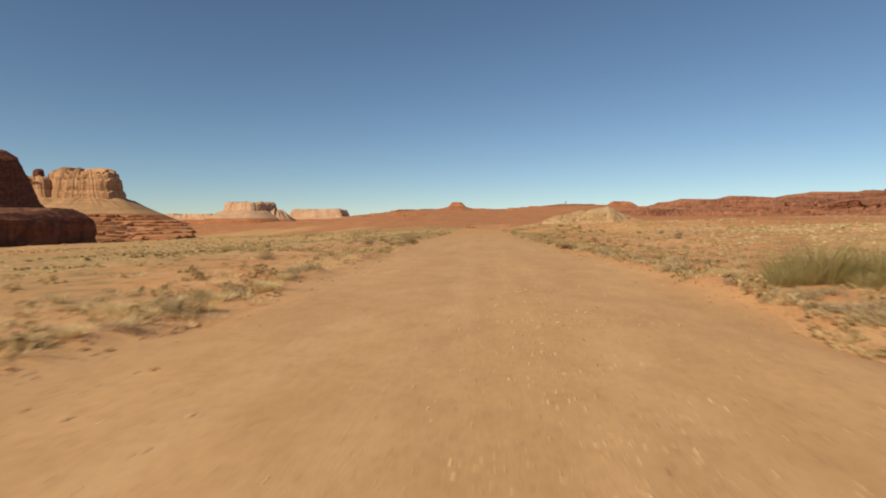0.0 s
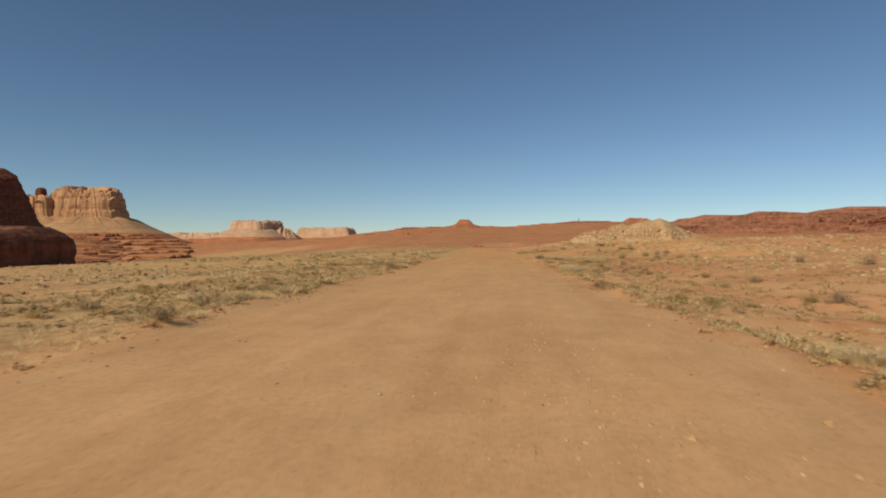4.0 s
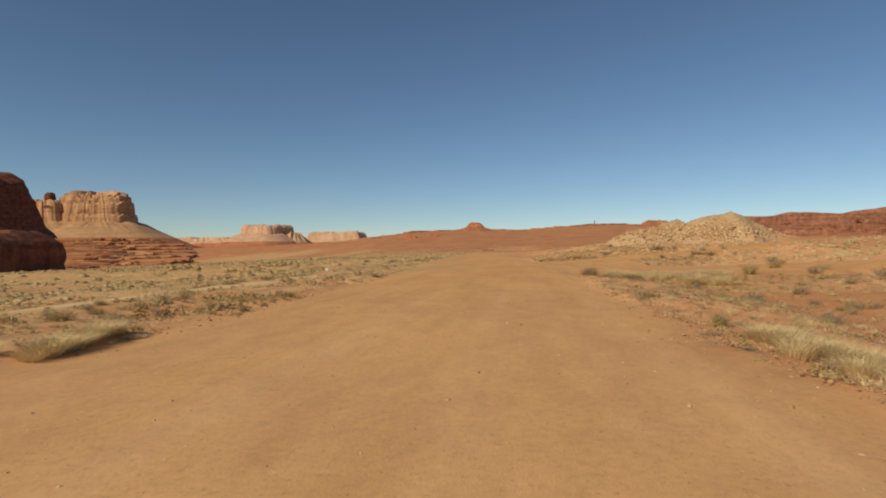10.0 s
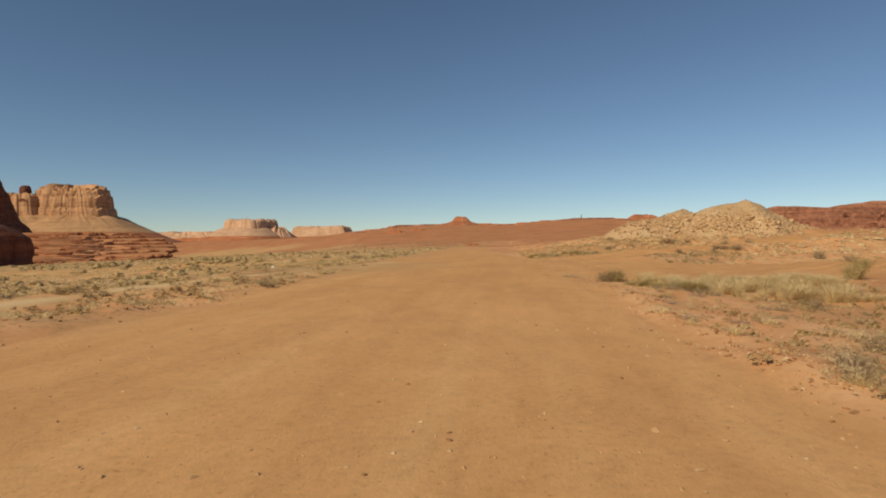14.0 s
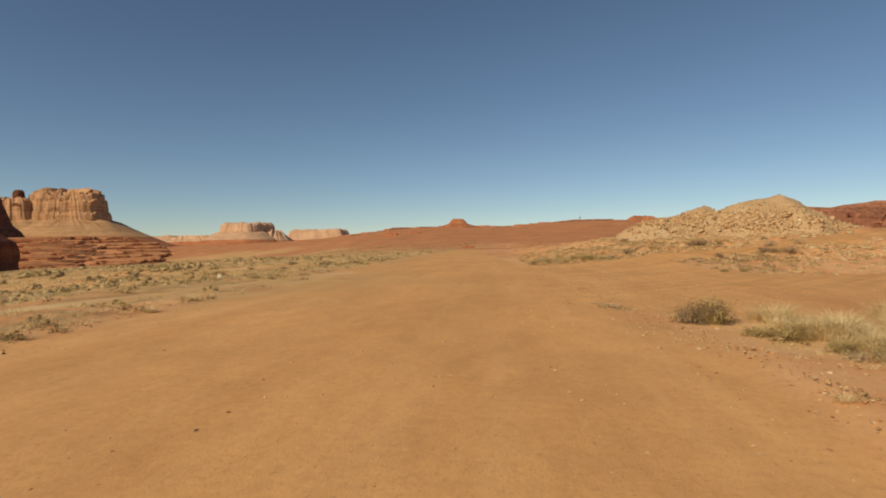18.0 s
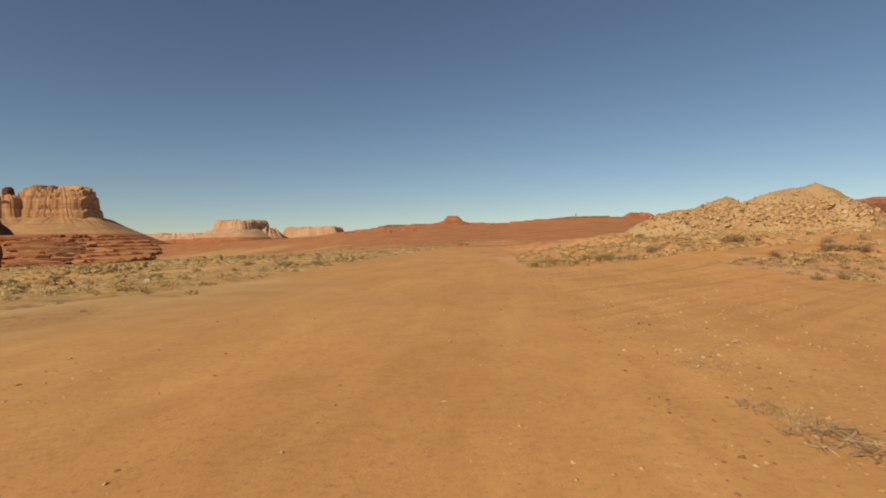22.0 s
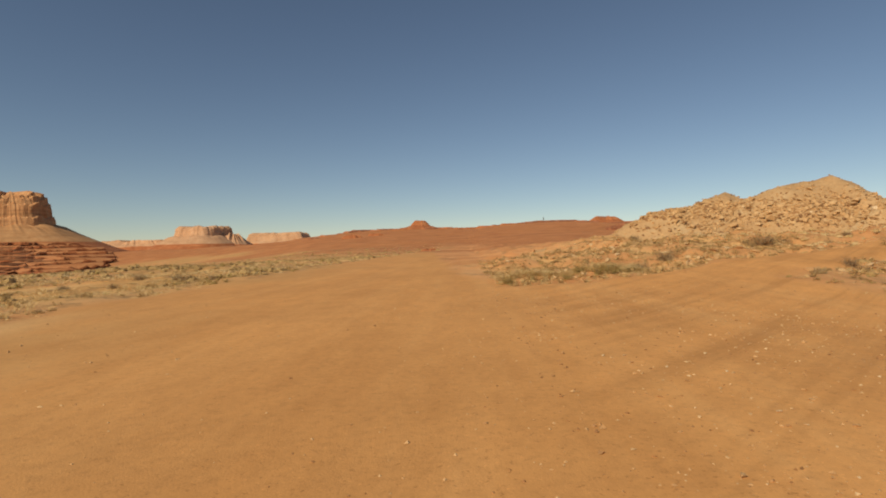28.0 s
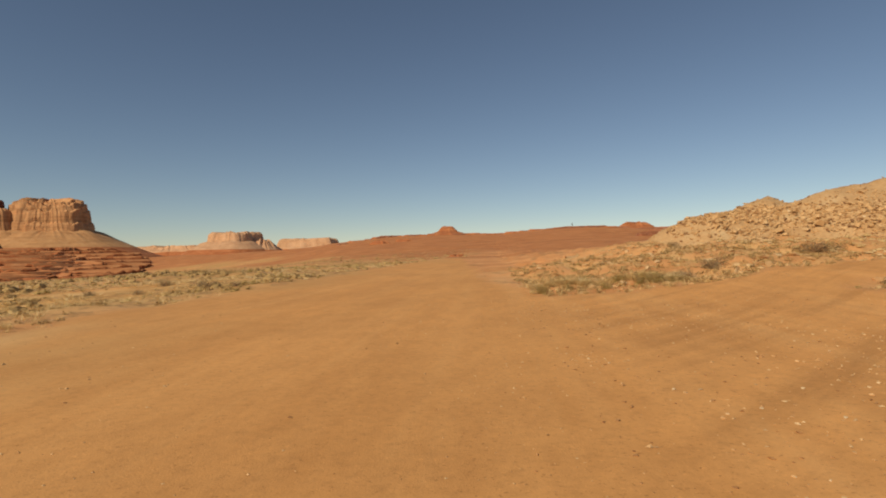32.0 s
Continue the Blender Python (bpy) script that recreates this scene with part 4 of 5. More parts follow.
for x, y, s in ((6.0, 19.5, 0.9), (6.5, 21.4, 1.2), (7.3, 22.6, 1.0), (6.2, 24.2, 0.8), (6.1, 27.6, 1.0), (6.9, 28.4, 1.2), (8.2, 27.2, 0.9), (6.0, 32.0, 1.1), (6.8, 33.1, 1.0), (6.1, 36.6, 0.9), (7.4, 38.0, 1.1), (5.9, 41.5, 1.2), (6.5, 43.0, 1.0), (5.9, 46.4, 0.9)):
    set_plant("pale_sagebrush", x, y, s, 0.85, "", int(y))
for k, (x, y, w, t) in enumerate(((2.5, 140.7, 0.55, 0.5), (2.38, 140.45, 0.4, 0.6), (2.62, 141.0, 0.35, 0.5), (2.3, 142.9, 0.4, 0.4), (2.45, 142.6, 0.3, 0.5))):
    set_plant("grass_tuft", x, y, w, t, "flattened tuft of dry grass with pale stones", k)
for k in range(16):
    set_plant(("grass_tuft", "dead_brush")[k % 3 == 2], 2.3 + 0.8 * (k * 0.618 % 1), 142.9 + 1.2 * (k * 0.377 % 1), 0.22 + 0.2 * (k * 0.27 % 1), 0.35, "flattened dry grass on bare dirt" if k % 3 != 2 else "broken dead twigs on bare dirt", k)
set_plant("dead_shrub", 2.78, 139.75, 0.55, 0.6, "small rust-brown dead shrub on bare dirt", 2)
set_plant("dead_shrub", 2.5, 140.2, 0.4, 0.5, "small rust-brown dead shrub on bare dirt", 3)
for k, (x, y, w) in enumerate(((12.3, 66.5, 1.1), (10.4, 59.5, 1.0), (15.4, 68.9, 1.1), (12.0, 59.7, 0.9), (15.5, 79.8, 1.0), (13.9, 81.2, 1.2), (16.0, 94.7, 1.1), (29.9, 106, 1.5), (27.6, 112.6, 1.2),
                               (23.2, 74.8, 1.1), (26.5, 84.9, 1.3), (20.4, 78.5, 0.9), (15.3, 61.5, 0.9), (9.4, 58.8, 0.7), (10.0, 116.0, 0.9), (10.5, 123.7, 0.9), (13.8, 126.5, 1.0))):
    set_plant("dark_sagebrush", x, y, 1.2 * w, 1.1, ROUND, k)
for k, (x, y, w) in enumerate(((13.8, 121.4, 0.9), (23.2, 135.4, 1.5), (11.0, 112.7, 0.9), (25.2, 135.9, 1.6), (23.2, 142.9, 1.1), (21.7, 141.5, 1.2), (14.5, 121.2, 0.7), (18.1, 129.9, 0.8),
                               (12.8, 123.1, 0.7), (13.8, 116.0, 1.0), (7.1, 106.0, 0.9), (31.1, 171.1, 1.8), (26.7, 184.0, 1.6), (23.9, 179.0, 1.4), (29.9, 184.9, 1.3), (18.7, 175.9, 1.0), (19.1, 175.4, 0.8))):
    set_plant("dark_sagebrush" if k % 2 else "sagebrush", x, y, 1.2 * w, 1.0, ROUND, k + 2)
for k, (x, y, w) in enumerate(((-12.0, 52.3, 1.2), (-14.9, 59.2, 0.8), (-9.7, 51.8, 0.8), (-12.3, 55.5, 0.6), (-11.2, 57.4, 0.9), (-12.6, 62.8, 0.9), (-9.3, 67.4, 1.0), (-7.9, 46.8, 0.8), (-7.4, 49.8, 0.7),
                               (-10.3, 101.1, 1.2), (-16.2, 106.6, 0.8), (-12.7, 111.3, 1.1), (-15.9, 111.9, 0.7), (-29.4, 198, 1.8), (-28.4, 192.6, 1.2), (-33.0, 193, 1.4), (-20.2, 188.6, 0.8), (-17.7, 187.1, 1.1))):
    set_plant("dark_sagebrush", x, y, w, 0.9, "dark olive sagebrush on the straw plain", k + 1)
set_plant("rabbitbrush", -8.3, 54.5, 1.5, 0.9, "broad green bush on the strip's edge", 2)
set_plant("rabbitbrush", -10.6, 101.6, 1.4, 0.9, "broad olive bush on the strip's edge", 3)
for k in range(16):
    set_plant("straw_tussock", -10.7 + 0.9 * (k * 0.618 % 1), 103.2 + 3.6 * (k * 0.377 % 1), 0.6 + 0.3 * (k * 0.27 % 1), 0.9, "pale straw tussock along the strip's edge", k)
for k in range(22):
    set_plant("straw_tussock", 4.5 + 0.9 * (k * 0.618 % 1), 104.8 + 4.2 * (k * 0.377 % 1), 0.65 + 0.35 * (k * 0.27 % 1), 1.0, "tall straw grass in a thick clump", k + 1)
rng = np.random.default_rng(11)
count = {"sagebrush": 150, "pale_sagebrush": 90, "grass_tuft": 230, "dead_brush": 110, "rabbitbrush": 60, "straw_tussock": 70}


def wanted(kind, x, y, b):
    patch = fbm(x / 9, y / 9, 81, 3)
    lane = np.minimum(np.abs(x - 1.0 - np.interp(y, *RIGHT_EDGE)), np.abs(x + 1.0 - np.interp(y, *LEFT_EDGE)))
    lane = (lane < 1.5) & (y < 102)
    rate = {"sagebrush": 0.26 + 0.9 * patch, "grass_tuft": 0.34 - 0.6 * patch, "dead_brush": 0.28 + 0 * patch, "rabbitbrush": 0.10 + 0.3 * patch, "pale_sagebrush": 0.2 + 0.6 * patch, "straw_tussock": 0.2 - 0.5 * patch, "cushion": 0.3 - 0.4 * patch}[kind]
    rate = np.clip(rate, 0.02, 1) * np.where(lane, {"sagebrush": 1.0, "rabbitbrush": 0.5}.get(kind, 3.0), 0.8)
    strays = 0.012 if kind == "dead_brush" else 0.0
    rate = rate * np.where((y > 104) & (y < 131) & (x > 2) & (x < 7.5), 1.4 if kind == "dead_brush" else 0.3, 1)
    rate = rate * np.where(x < -6, 1 - 0.92 * sm(0.02, 0.12, fbm(x / 15, y / 8, 83, 3)) * sm(230, 190, y), 1)
    return np.where(b > 0.35, np.where((x > 1.8) & (b < 0.95), strays, 0), rate)


def scatter(kind, number, x0, x1, y0, y1, out):
    for _ in range(12):
        m = number * 6 + 200
        xs, ys, u = rng.uniform(x0, x1, m), rng.uniform(y0, y1, m), rng.random(m)
        zs = land(xs, ys)
        ok = (u < wanted(kind, xs, ys, bare_at(xs, ys))) & (heap_z(xs, ys) < zs + 0.3)
        got = list(zip(xs[ok], ys[ok], zs[ok]))[:number]
        out += got
        number -= len(got)
        if number <= 0:
            break


near = {k: [] for k in KINDS}
for kind, n in count.items():
    scatter(kind, int(n * 0.62), 2.5, 15, 2, 176, near[kind])
    scatter(kind, int(n * 0.38), -19, -5, 6, 172, near[kind])
    if kind in ("dead_brush", "grass_tuft"):
        scatter(kind, 40, 3.2, 9, 104, 131, near[kind])
    for i, (x, y, z) in enumerate(near[kind]):
        size = {"pale_sagebrush": 0.4 + 0.6 * rng.random() ** 1.5, "sagebrush": 0.45 + 0.75 * rng.random() ** 1.6, "grass_tuft": 0.35 + 0.5 * rng.random(), "dead_brush": 0.3 + 0.5 * rng.random(), "rabbitbrush": 0.5 + 0.6 * rng.random(), "straw_tussock": 0.45 + 0.4 * rng.random()}[kind]
        set_plant(kind, x, y, size, 0.6 + 0.35 * rng.random(), pick=i)


def light_plant(kind, seed, close):
    r2 = np.random.default_rng(seed)
    if close and kind in ("sagebrush", "rabbitbrush"):
        return mesh_of("bush", leaves(r2, 120, 0.085, 0.44, 0.9, plain=True), SCRUB if kind == "sagebrush" else OLIVE)
    if close and kind == "grass_tuft":
        return mesh_of("tuft", blades(r2, 36, 0.27, 0.46, 0.011, 0.65, 0.3, True), STRAW)
    if close and kind == "cushion":
        return mesh_of("cushion", leaves(r2, 110, 0.085, 0.43, 0.65, plain=True), CUSHION)
    if kind == "cushion":
        return mesh_of("cushion", mound(r2, 0.46, 0.6, 34, 0.11), CUSHION)
    if kind == "sagebrush":
        return mesh_of("bush", mound(r2, 0.46, 0.85, 34, 0.14), SCRUB)
    if kind == "rabbitbrush":
        return mesh_of("bush", leaves(r2, 34, 0.19, 0.42, 0.95, plain=True), OLIVE)
    if kind == "grass_tuft":
        return mesh_of("tuft", blades(r2, 24, 0.30, 0.42, 0.022, 0.7, 0.3, True), STRAW)
    return mesh_of("brush", sticks(r2, 18, 0.3, 0.015), TWIG)


def join_plants(kind, spots, label, close):
    shapes = [light_plant(kind, 500 + k, close) for k in range(4)]
    base = []
    for me in shapes:
        co = np.empty(len(me.vertices) * 3)
        me.vertices.foreach_get("co", co)
        base.append((co.reshape(-1, 3), [list(p.vertices) for p in me.polygons]))
    vs, fs, k = [], [], 0
    for i, (x, y, z, size, tall, turn) in enumerate(spots):
        co, f = base[i % 4]
        c, s = math.cos(turn), math.sin(turn)
        vs.append(np.stack([x + size * (c * co[:, 0] - s * co[:, 1]), y + size * (s * co[:, 0] + c * co[:, 1]), z + size * tall * co[:, 2]], 1))
        fs += [[q + k for q in p] for p in f]
        k += len(co)
    mat = {"sagebrush": SCRUB, "rabbitbrush": OLIVE, "grass_tuft": STRAW, "dead_brush": TWIG, "cushion": CUSHION}[kind]
    tagged(mesh_object(kind + "_cover", np.concatenate(vs), fs, mat), label, "scrub", kind="stuff")


for kind, n, label in (("sagebrush", 8000, "scattered grey-green sagebrush over the plain"), ("grass_tuft", 11000, "scattered dry straw grass over the plain"),
                       ("rabbitbrush", 900, "scattered olive brush over the plain"), ("dead_brush", 1500, "scattered dead twigs and low scrub")):
    for close, zones in ((True, ((0.03 if kind != "grass_tuft" else 0.14, 1.5, 32, 174, 214), (0.07 if kind == "sagebrush" else 0.12, 2.5, 11, 4, 140), (0.11 if kind == "sagebrush" else 0.16, -24, -5, 5, 175), (0.04, 10, 24, 120, 178))),
                         (False, ((0.085 if kind == "sagebrush" else 0.15, 9, 50, 10, 190), (0.12, 40, 160, 40, 330), (0.10, -60, -14, 15, 260), (0.12, -220, -12, 90, 450), (0.16, -90, -13, 172, 330), (0.10, -150, -34, 120, 330), (0.16, -420, -20, 250, 720)))):
        pts = []
        for share, x0, x1, y0, y1 in zones:
            scatter(kind, int(n * share), x0, x1, y0, y1, pts)
        if close:
            m = {"sagebrush": 260, "grass_tuft": 1900, "dead_brush": 300, "rabbitbrush": 70}[kind]
            ys = rng.uniform(3, 104, m)
            side = rng.random(m) < 0.55
            xs = np.where(side, np.interp(ys, *RIGHT_EDGE) + 0.5 + 1.1 * np.abs(rng.normal(size=m)), np.interp(ys, *LEFT_EDGE) - 0.4 - 2.6 * np.abs(rng.normal(size=m)))
            pts += list(zip(xs, ys, land(xs, ys)))
            scatter(kind, m if kind == "sagebrush" else m * 2, -42, -8.5, 60, 200, pts)
        else:
            scatter(kind, n // (10 if kind == "sagebrush" else 4), -48, -9, 20, 205, pts)
        if not close:
            pts = [q for q in pts if q[0] < -22 or q[0] > 17 or q[1] > 190]
        spots = [(x, y, z - 0.02, (0.3 + 0.75 * rng.random() ** 1.5) * (1 + 0.7 * (abs(x) > 45 or y > 240) + 1.2 * (y > 420) + 0.45 * (x < -12 and 175 < y < 330)) * (0.72 if close and y < 174 and x > 0 else 1), 0.5 + 0.4 * rng.random(), rng.uniform(0, 6.3)) for x, y, z in pts]
        join_plants(kind, spots, label if not close else label.replace("over the plain", "near the strip"), close)

for close, zones in ((True, ((1100, 1.5, 26, 174, 204), (2300, 4, 24, 6, 150), (1400, -26, -6, 5, 175))),
                     (False, ((2400, 20, 80, 30, 200), (500, 20, 46, 174, 212), (1900, -110, -22, 100, 340), (700, -260, -60, 180, 520)))):
    pts = []
    for n, x0, x1, y0, y1 in zones:
        scatter("cushion", n, x0, x1, y0, y1, pts)
    if close:
        ys = rng.uniform(102, 130, 420)
        xs = np.interp(ys, *RIGHT_EDGE) + 0.5 + 5.5 * rng.random(420)
        pts += list(zip(xs, ys, land(xs, ys)))
        xs, ys = rng.uniform(1.5, 26, 1500), rng.uniform(174, 200, 1500)
        ok = (bare_at(xs, ys) < 0.3) & (heap_z(xs, ys) < land(xs, ys) + 0.2)
        pts += list(zip(xs[ok], ys[ok], land(xs[ok], ys[ok])))
    spots = [(x, y, z - 0.02, (0.26 + 0.6 * rng.random() ** 1.8) * (1 + 0.5 * (abs(x) > 40 or y > 240)) * (0.6 if 102 < y < 130 and 2 < x < 9 else 1), 0.7 + 0.5 * rng.random(), rng.uniform(0, 6.3)) for x, y, z in pts]
    join_plants("cushion", spots, "low tan cushions of dry grass and herbs " + ("near the strip" if close else "over the plain"), close)

# ---- loose stones on the strip and its shoulder ----
def grit_shape(seed):
    r2 = np.random.default_rng(seed)
    v = np.array([(1, 0, 0), (0, 1, 0), (-1, 0, 0), (0, -1, 0), (0, 0, 0.8)], float) * (1 + 0.35 * r2.normal(size=(5, 1))) + 0.15 * r2.normal(size=(5, 3))
    return mesh_of("grit", (v.tolist(), [[0, 1, 4], [1, 2, 4], [2, 3, 4], [3, 0, 4]]), PEBBLE)


n = 330000
xs, ys, u = rng.uniform(-13, 14, n), rng.uniform(1, 178, n), rng.random(n)
edge_r, edge_l = np.interp(ys, *RIGHT_EDGE), np.interp(ys, *LEFT_EDGE)
sh = np.where(ys < 140, np.exp(-((xs - edge_r - 0.4) / 1.2) ** 2) + 0.6 * np.exp(-((xs - edge_l + 0.4) / 0.9) ** 2) + 0.35 * np.exp(-((xs - 2.0) / 0.9) ** 2) * sm(75, 50, ys), 0.55 * sm(-1, 3.0, xs))
patch = fbm(xs / 3, ys / 3, 91, 4)
ok = u < 0.05 + 0.42 * sh + np.where(ys > 136, 0.9, 0.4) * patch * (0.3 + sh)
xs, ys, sh = xs[ok][:78000], ys[ok][:78000], sh[ok][:78000]
zs = surface(xs, ys)
u = rng.random((3, len(xs)))
size = 0.009 + 0.014 * u[0] ** 2 + np.where(u[1] < 0.06 + 0.08 * sh, 0.03 * u[2], 0) + np.where((ys < 62) & (xs > 0.3) & (xs < 4) & (u[1] > 0.6), 0.016 * u[2], 0)
joined("gravel", [grit_shape(400 + k) for k in range(6)], list(zip(xs, ys, zs, size, 6.3 * u[2], rng.integers(0, 6, len(xs)))), PEBBLE, "loose pale gravel strewn over the strip", "gravel")
xs, ys = rng.uniform(0, 40, 15000), rng.uniform(174, 204, 15000)
ok = (bare_at(xs, ys) < 0.3) & (xs > 2.8) & (rng.random(15000) < 0.45 + fbm(xs / 6, ys / 6, 93, 3))
joined("bank_rubble", pebbles, [(x, y, z, 0.04 + 0.24 * rng.random() ** 4, 6.3 * rng.random(), rng.integers(6)) for x, y, z in zip(xs[ok], ys[ok], land(xs[ok], ys[ok]))], PEBBLE, "loose tan rubble over the bank", "rubble")
xs, ys = np.append(rng.uniform(-12, 14, 1300), 1.2 + 9 * rng.random(1500) ** 1.5), np.append(rng.uniform(1, 176, 1300), rng.uniform(138, 172, 1500))
joined("dirt_clods", pebbles, [(x, y, z, 0.010 + 0.032 * rng.random() ** 4, 6.3 * rng.random(), rng.integers(6)) for x, y, z in zip(xs, ys, surface(xs, ys))], CLOD, "dark crumbs of soil and dung on the strip", "clods")
m = 7000
ys, right = rng.uniform(2, 138, m), rng.random(m) < 0.68
xs = np.where(right, np.interp(ys, *RIGHT_EDGE) + 0.15 + 0.5 * rng.normal(size=m) + 0.9 * rng.random(m) ** 2, np.interp(ys, *LEFT_EDGE) - 0.2 + 0.45 * rng.normal(size=m))
ok = rng.random(m) < 0.6 + 1.2 * fbm(xs / 2, ys / 2, 95, 3)
joined("berm_clods", pebbles, [(x, y, z, 0.02 + 0.05 * rng.random() ** 3, 6.3 * rng.random(), rng.integers(6)) for x, y, z in zip(xs[ok], ys[ok], surface(xs[ok], ys[ok]))], CRUMB, "crumbled brown clods and stones along the strip's edge", "clods")
ys = rng.uniform(102, 174, 4200)
xs = 2.2 + 0.8 * sm(140, 130, ys) + 6.5 * rng.random(4200) ** 1.3
ok = rng.random(4200) < 0.5 + 1.3 * fbm(xs / 3, ys / 3, 96, 3)
joined("stone_litter", pebbles, [(x, y, z, 0.010 + 0.032 * rng.random() ** 3, 6.3 * rng.random(), rng.integers(6)) for x, y, z in zip(xs[ok], ys[ok], surface(xs[ok], ys[ok]))], PEBBLE, "pale stone chips littering the bare shoulder", "stones")
ys = rng.uniform(98, 134, 5200)
xs = np.interp(ys, *RIGHT_EDGE) + 0.2 + 5.5 * rng.random(5200) ** 1.4
ok = rng.random(5200) < 0.5 + 1.4 * fbm(xs / 2.5, ys / 2.5, 97, 3)
joined("verge_rubble", pebbles, [(x, y, z, 0.013 + 0.034 * rng.random() ** 3, 6.3 * rng.random(), rng.integers(6)) for x, y, z in zip(xs[ok], ys[ok], surface(xs[ok], ys[ok]))], PEBBLE, "tan broken rubble strewn over the verge", "rubble")
# a windrow of coarser gravel down the strip, and single chips over all of it
m = 3600
ys = 2.5 + 67 * rng.random(m) ** 1.35
xs = 0.55 - 0.006 * ys + (0.5 + 0.7 * (rng.random(m) < 0.5)) * rng.normal(size=m) + 0.25 * np.sin(ys / 4)
joined("windrow_gravel", [grit_shape(420 + k) for k in range(6)], list(zip(xs, ys, surface(xs, ys), 0.009 + 0.019 * rng.random(m) ** 2.5, 6.3 * rng.random(m), rng.integers(0, 6, m))), PEBBLE, "ridge of coarse pale gravel left along the strip by a grader", "gravel")
m = 5200
ys, xs = rng.uniform(2, 176, m), rng.uniform(-8, 7, m)
ok = (bare_at(xs, ys) > 0.5) & (rng.random(m) < 0.5 + 1.6 * fbm(xs / 1.6, ys / 2.5, 98, 3))
m = int(ok.sum())
joined("pale_chips", [grit_shape(430 + k) for k in range(6)], list(zip(xs[ok], ys[ok], surface(xs[ok], ys[ok]), 0.010 + 0.022 * rng.random(m) ** 2.5, 6.3 * rng.random(m), rng.integers(0, 6, m))), CHIP, "single pale stone chips on the graded strip", "gravel")
chips, dark = [], []
for x, y, r, n in ((5.0, 152.5, 0.8, 130), (2.5, 151.0, 0.25, 36), (2.9, 148.6, 0.5, 26), (4.2, 149.4, 0.7, 40), (1.6, 159.8, 0.45, 50), (5.7, 158.7, 1.1, 90), (8.1, 161.7, 1.3, 90), (6.5, 155.0, 1.4, 70), (2.8, 139.8, 0.5, 70),
                   (2.35, 135.0, 0.6, 50), (2.7, 143.4, 0.5, 110), (3.4, 120.4, 1.0, 130), (4.3, 116.6, 1.4, 260), (4.6, 111.0, 1.2, 200), (4.2, 106.5, 1.0, 120), (5.5, 120.0, 1.3, 140), (3.0, 129.0, 0.8, 70), (3.6, 112.5, 0.9, 90), (3.2, 125.0, 0.8, 60)):
    for _ in range(n):
        (chips if rng.random() < 0.72 else dark).append((x + r * rng.normal() * 0.7, y + 1.4 * r * rng.normal() * 0.7, 0.010 + 0.028 * rng.random() ** 2.2))
for name, spots, mat, label in (("chip_patches", chips, CHIP, "patches of pale stone chips and twigs on bare dirt"), ("soil_crumbs", dark, CLOD, "dark crumbs lying among pale chips")):
    xs, ys, zs = np.array(spots).T
    joined(name, pebbles, list(zip(xs, ys, surface(xs, ys), zs, 6.3 * rng.random(len(xs)), rng.integers(0, 6, len(xs)))), mat, label, "stones")
for k in range(150):
    right = rng.random() < 0.75
    y = rng.uniform(8, 136)
    x = np.interp(y, *RIGHT_EDGE) + rng.normal() * 1.3 + 0.7 if right else np.interp(y, *LEFT_EDGE) + rng.normal() * 0.8
    size = 0.03 + 0.05 * rng.random() ** 2
    st = tagged(new("stone", pebbles[k % 6]), "pale angular stone lying on the strip's shoulder" if right else "pale stone along the strip's far edge", "stone", "stones along the strip")
    st.matrix_basis = pose(x, y, float(surface(x, y)) + 0.2 * size, 0, 0, 77 * k) @ Matrix.Diagonal((size, size, size, 1))
for x, y, size, label in ((2.34, 152.5, 0.045, "round brown stone on bare dirt"), (2.54, 147.2, 0.055, "dark stone on bare dirt"), (2.72, 147.0, 0.05, "tan stone on bare dirt"), (2.26, 153.6, 0.03, "small dark stone on bare dirt"), (2.75, 139.5, 0.06, "white stone among dead twigs"), (3.63, 144.84, 0.075, "tan stone on bare dirt"), (2.40, 146.06, 0.05, "dark stone on bare dirt"), (2.46, 146.0, 0.04, "pale stone on bare dirt"), (2.42, 150.1, 0.06, "pale stone on bare dirt")):
    st = tagged(new("stone", pebbles[int(y) % 6]), label, "stone", "stones along the strip")
    st.matrix_basis = pose(x, y, float(surface(x, y)) + 0.2 * size, 0, 0, 50 * y) @ Matrix.Diagonal((size, size, size, 1))

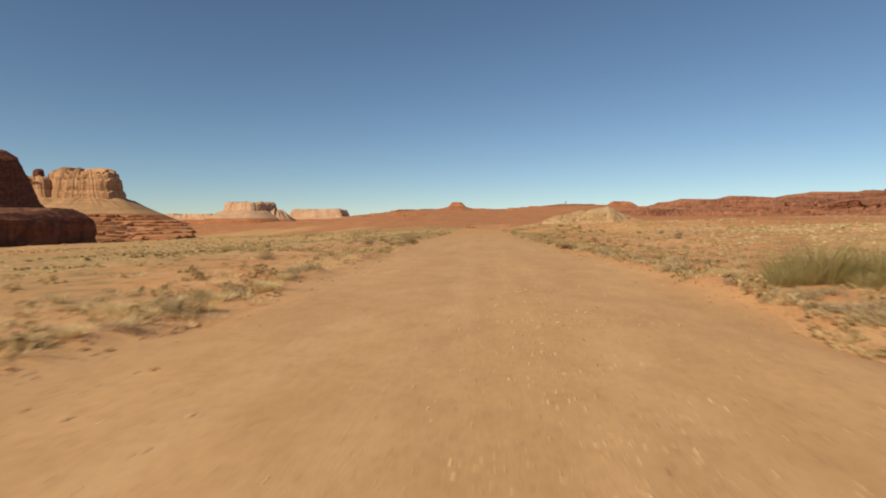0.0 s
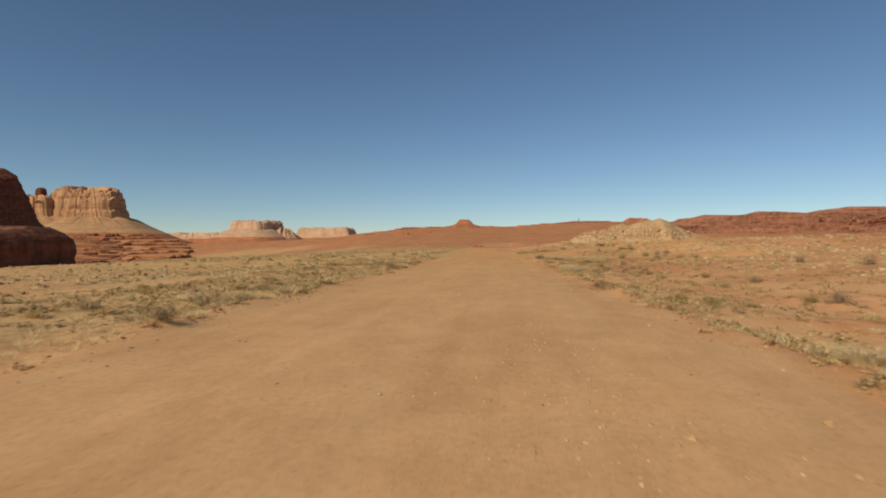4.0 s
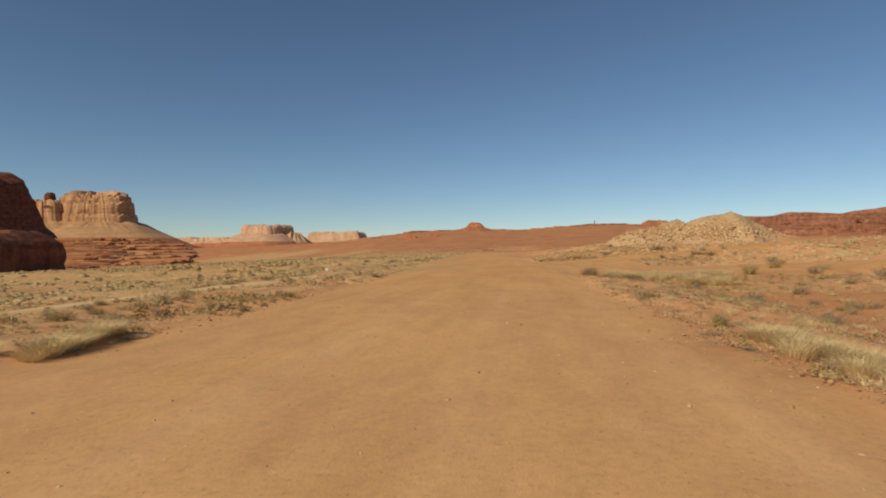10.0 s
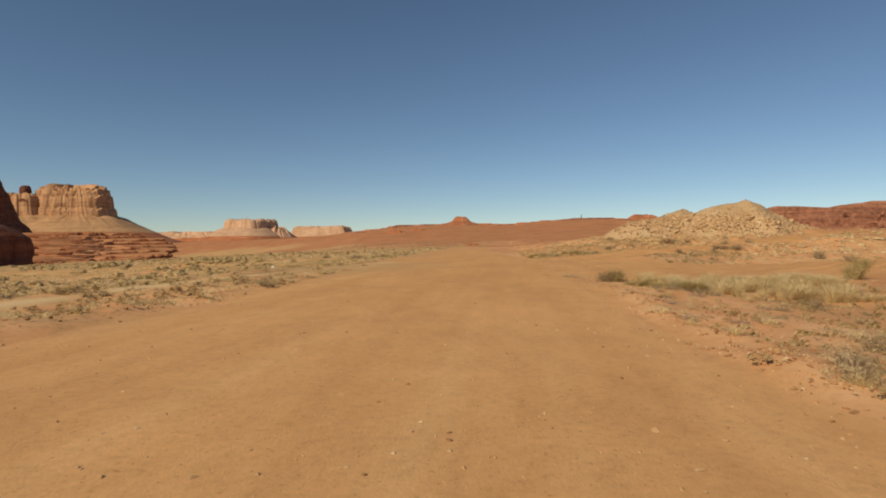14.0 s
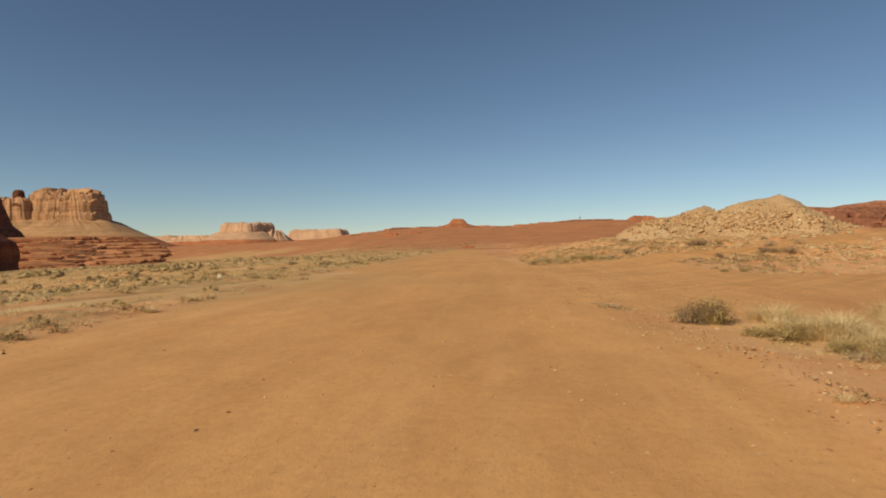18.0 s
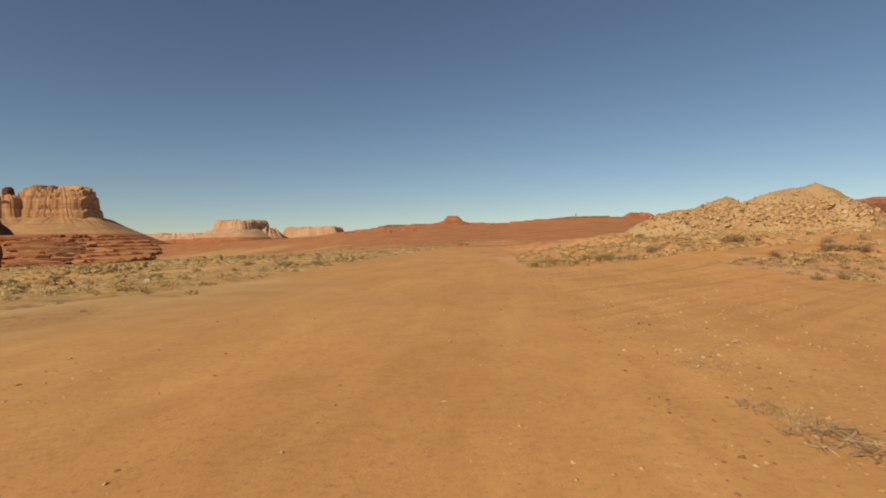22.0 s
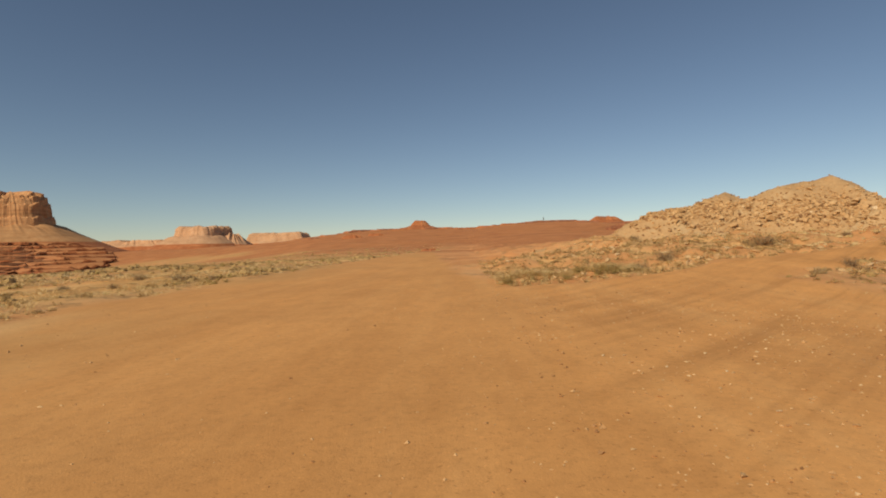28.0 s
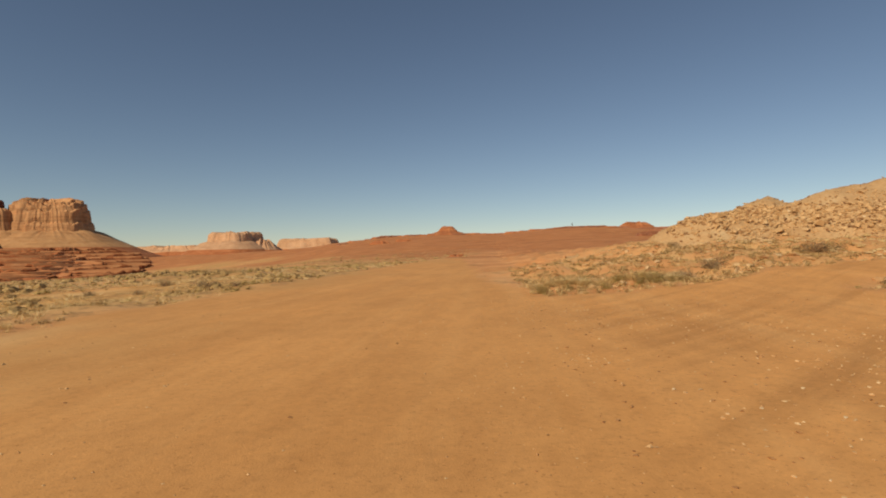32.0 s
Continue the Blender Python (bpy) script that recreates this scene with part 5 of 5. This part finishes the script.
for k in range(26):
    f = k * 0.618 % 1
    x, y, size = 3.39 + 0.34 * f + 0.3 * math.sin(5 * k), 95.68 + -3.98 * f, 0.045 + 0.06 * (k * 0.27 % 1) ** 2
    st = tagged(new("stone", pebbles[k % 6]), "pale broken stone on the crumbled edge of the strip", "stone", "stones along the strip")
    st.matrix_basis = pose(x, y, float(surface(x, y)) + 0.2 * size, 0, 0, 61 * k) @ Matrix.Diagonal((size, size, size, 1))


# ---- marker and pole ----
def flat_material(name, c1, c2, rough):
    m, nt, b, co = material(name, rough)
    nt.links.new(ramp(nt, tex(nt, co, 8, 5, 0.7), [(0.3, c1), (0.7, c2)]), b.inputs["Base Color"])
    return m


WHITE = flat_material("chalky_white_paint", (0.70, 0.66, 0.58), (0.82, 0.80, 0.75), 0.6)
STEEL = flat_material("weathered_steel", (0.18, 0.14, 0.11), (0.30, 0.25, 0.21), 0.55)
TIMBER = flat_material("dark_timber", (0.06, 0.045, 0.035), (0.12, 0.09, 0.07), 0.85)


def box_part(name, size, at, mat, parent, bevel=0.006, label=""):
    bm = bmesh.new()
    bmesh.ops.create_cube(bm, size=1)
    for v in bm.verts:
        v.co = Vector((v.co.x * size[0], v.co.y * size[1], v.co.z * size[2])) + Vector(at)
    bmesh.ops.bevel(bm, geom=bm.edges[:], offset=bevel, segments=1, affect="EDGES")
    me = bpy.data.meshes.new(name)
    bm.to_mesh(me)
    bm.free()
    me.materials.append(mat)
    ob = new(name, me)
    ob.parent = parent
    return tagged(ob, label) if label else ob


mk = tagged(new("strip_marker"), "small white marker panel on short posts beside the strip", "marker")
mk.location = (-31.8, 182.5, land_at(-31.8, 182.5))
mk.rotation_euler = (0, 0, radians(12))
box_part("panel", (0.42, 0.03, 0.5), (0, 0, 0.42), WHITE, mk)
box_part("post", (0.05, 0.04, 0.6), (-0.13, 0.037, 0.28), STEEL, mk)
box_part("post", (0.05, 0.04, 0.6), (0.13, 0.037, 0.28), STEEL, mk)

pole = tagged(new("utility_pole"), "dark slender pole on the skyline ridge", "pole")
px, py = 1060 * math.sin(radians(7.35)), 75 + 1060 * math.cos(radians(7.35))
pole.location = (px, py, land_at(px, py) - 1)
box_part("mast", (0.5, 0.5, 9), (0, 0, 4.5), TIMBER, pole, 0.12)
box_part("transformer", (1.3, 1.2, 5.0), (0, 0, 6.6), TIMBER, pole, 0.25)
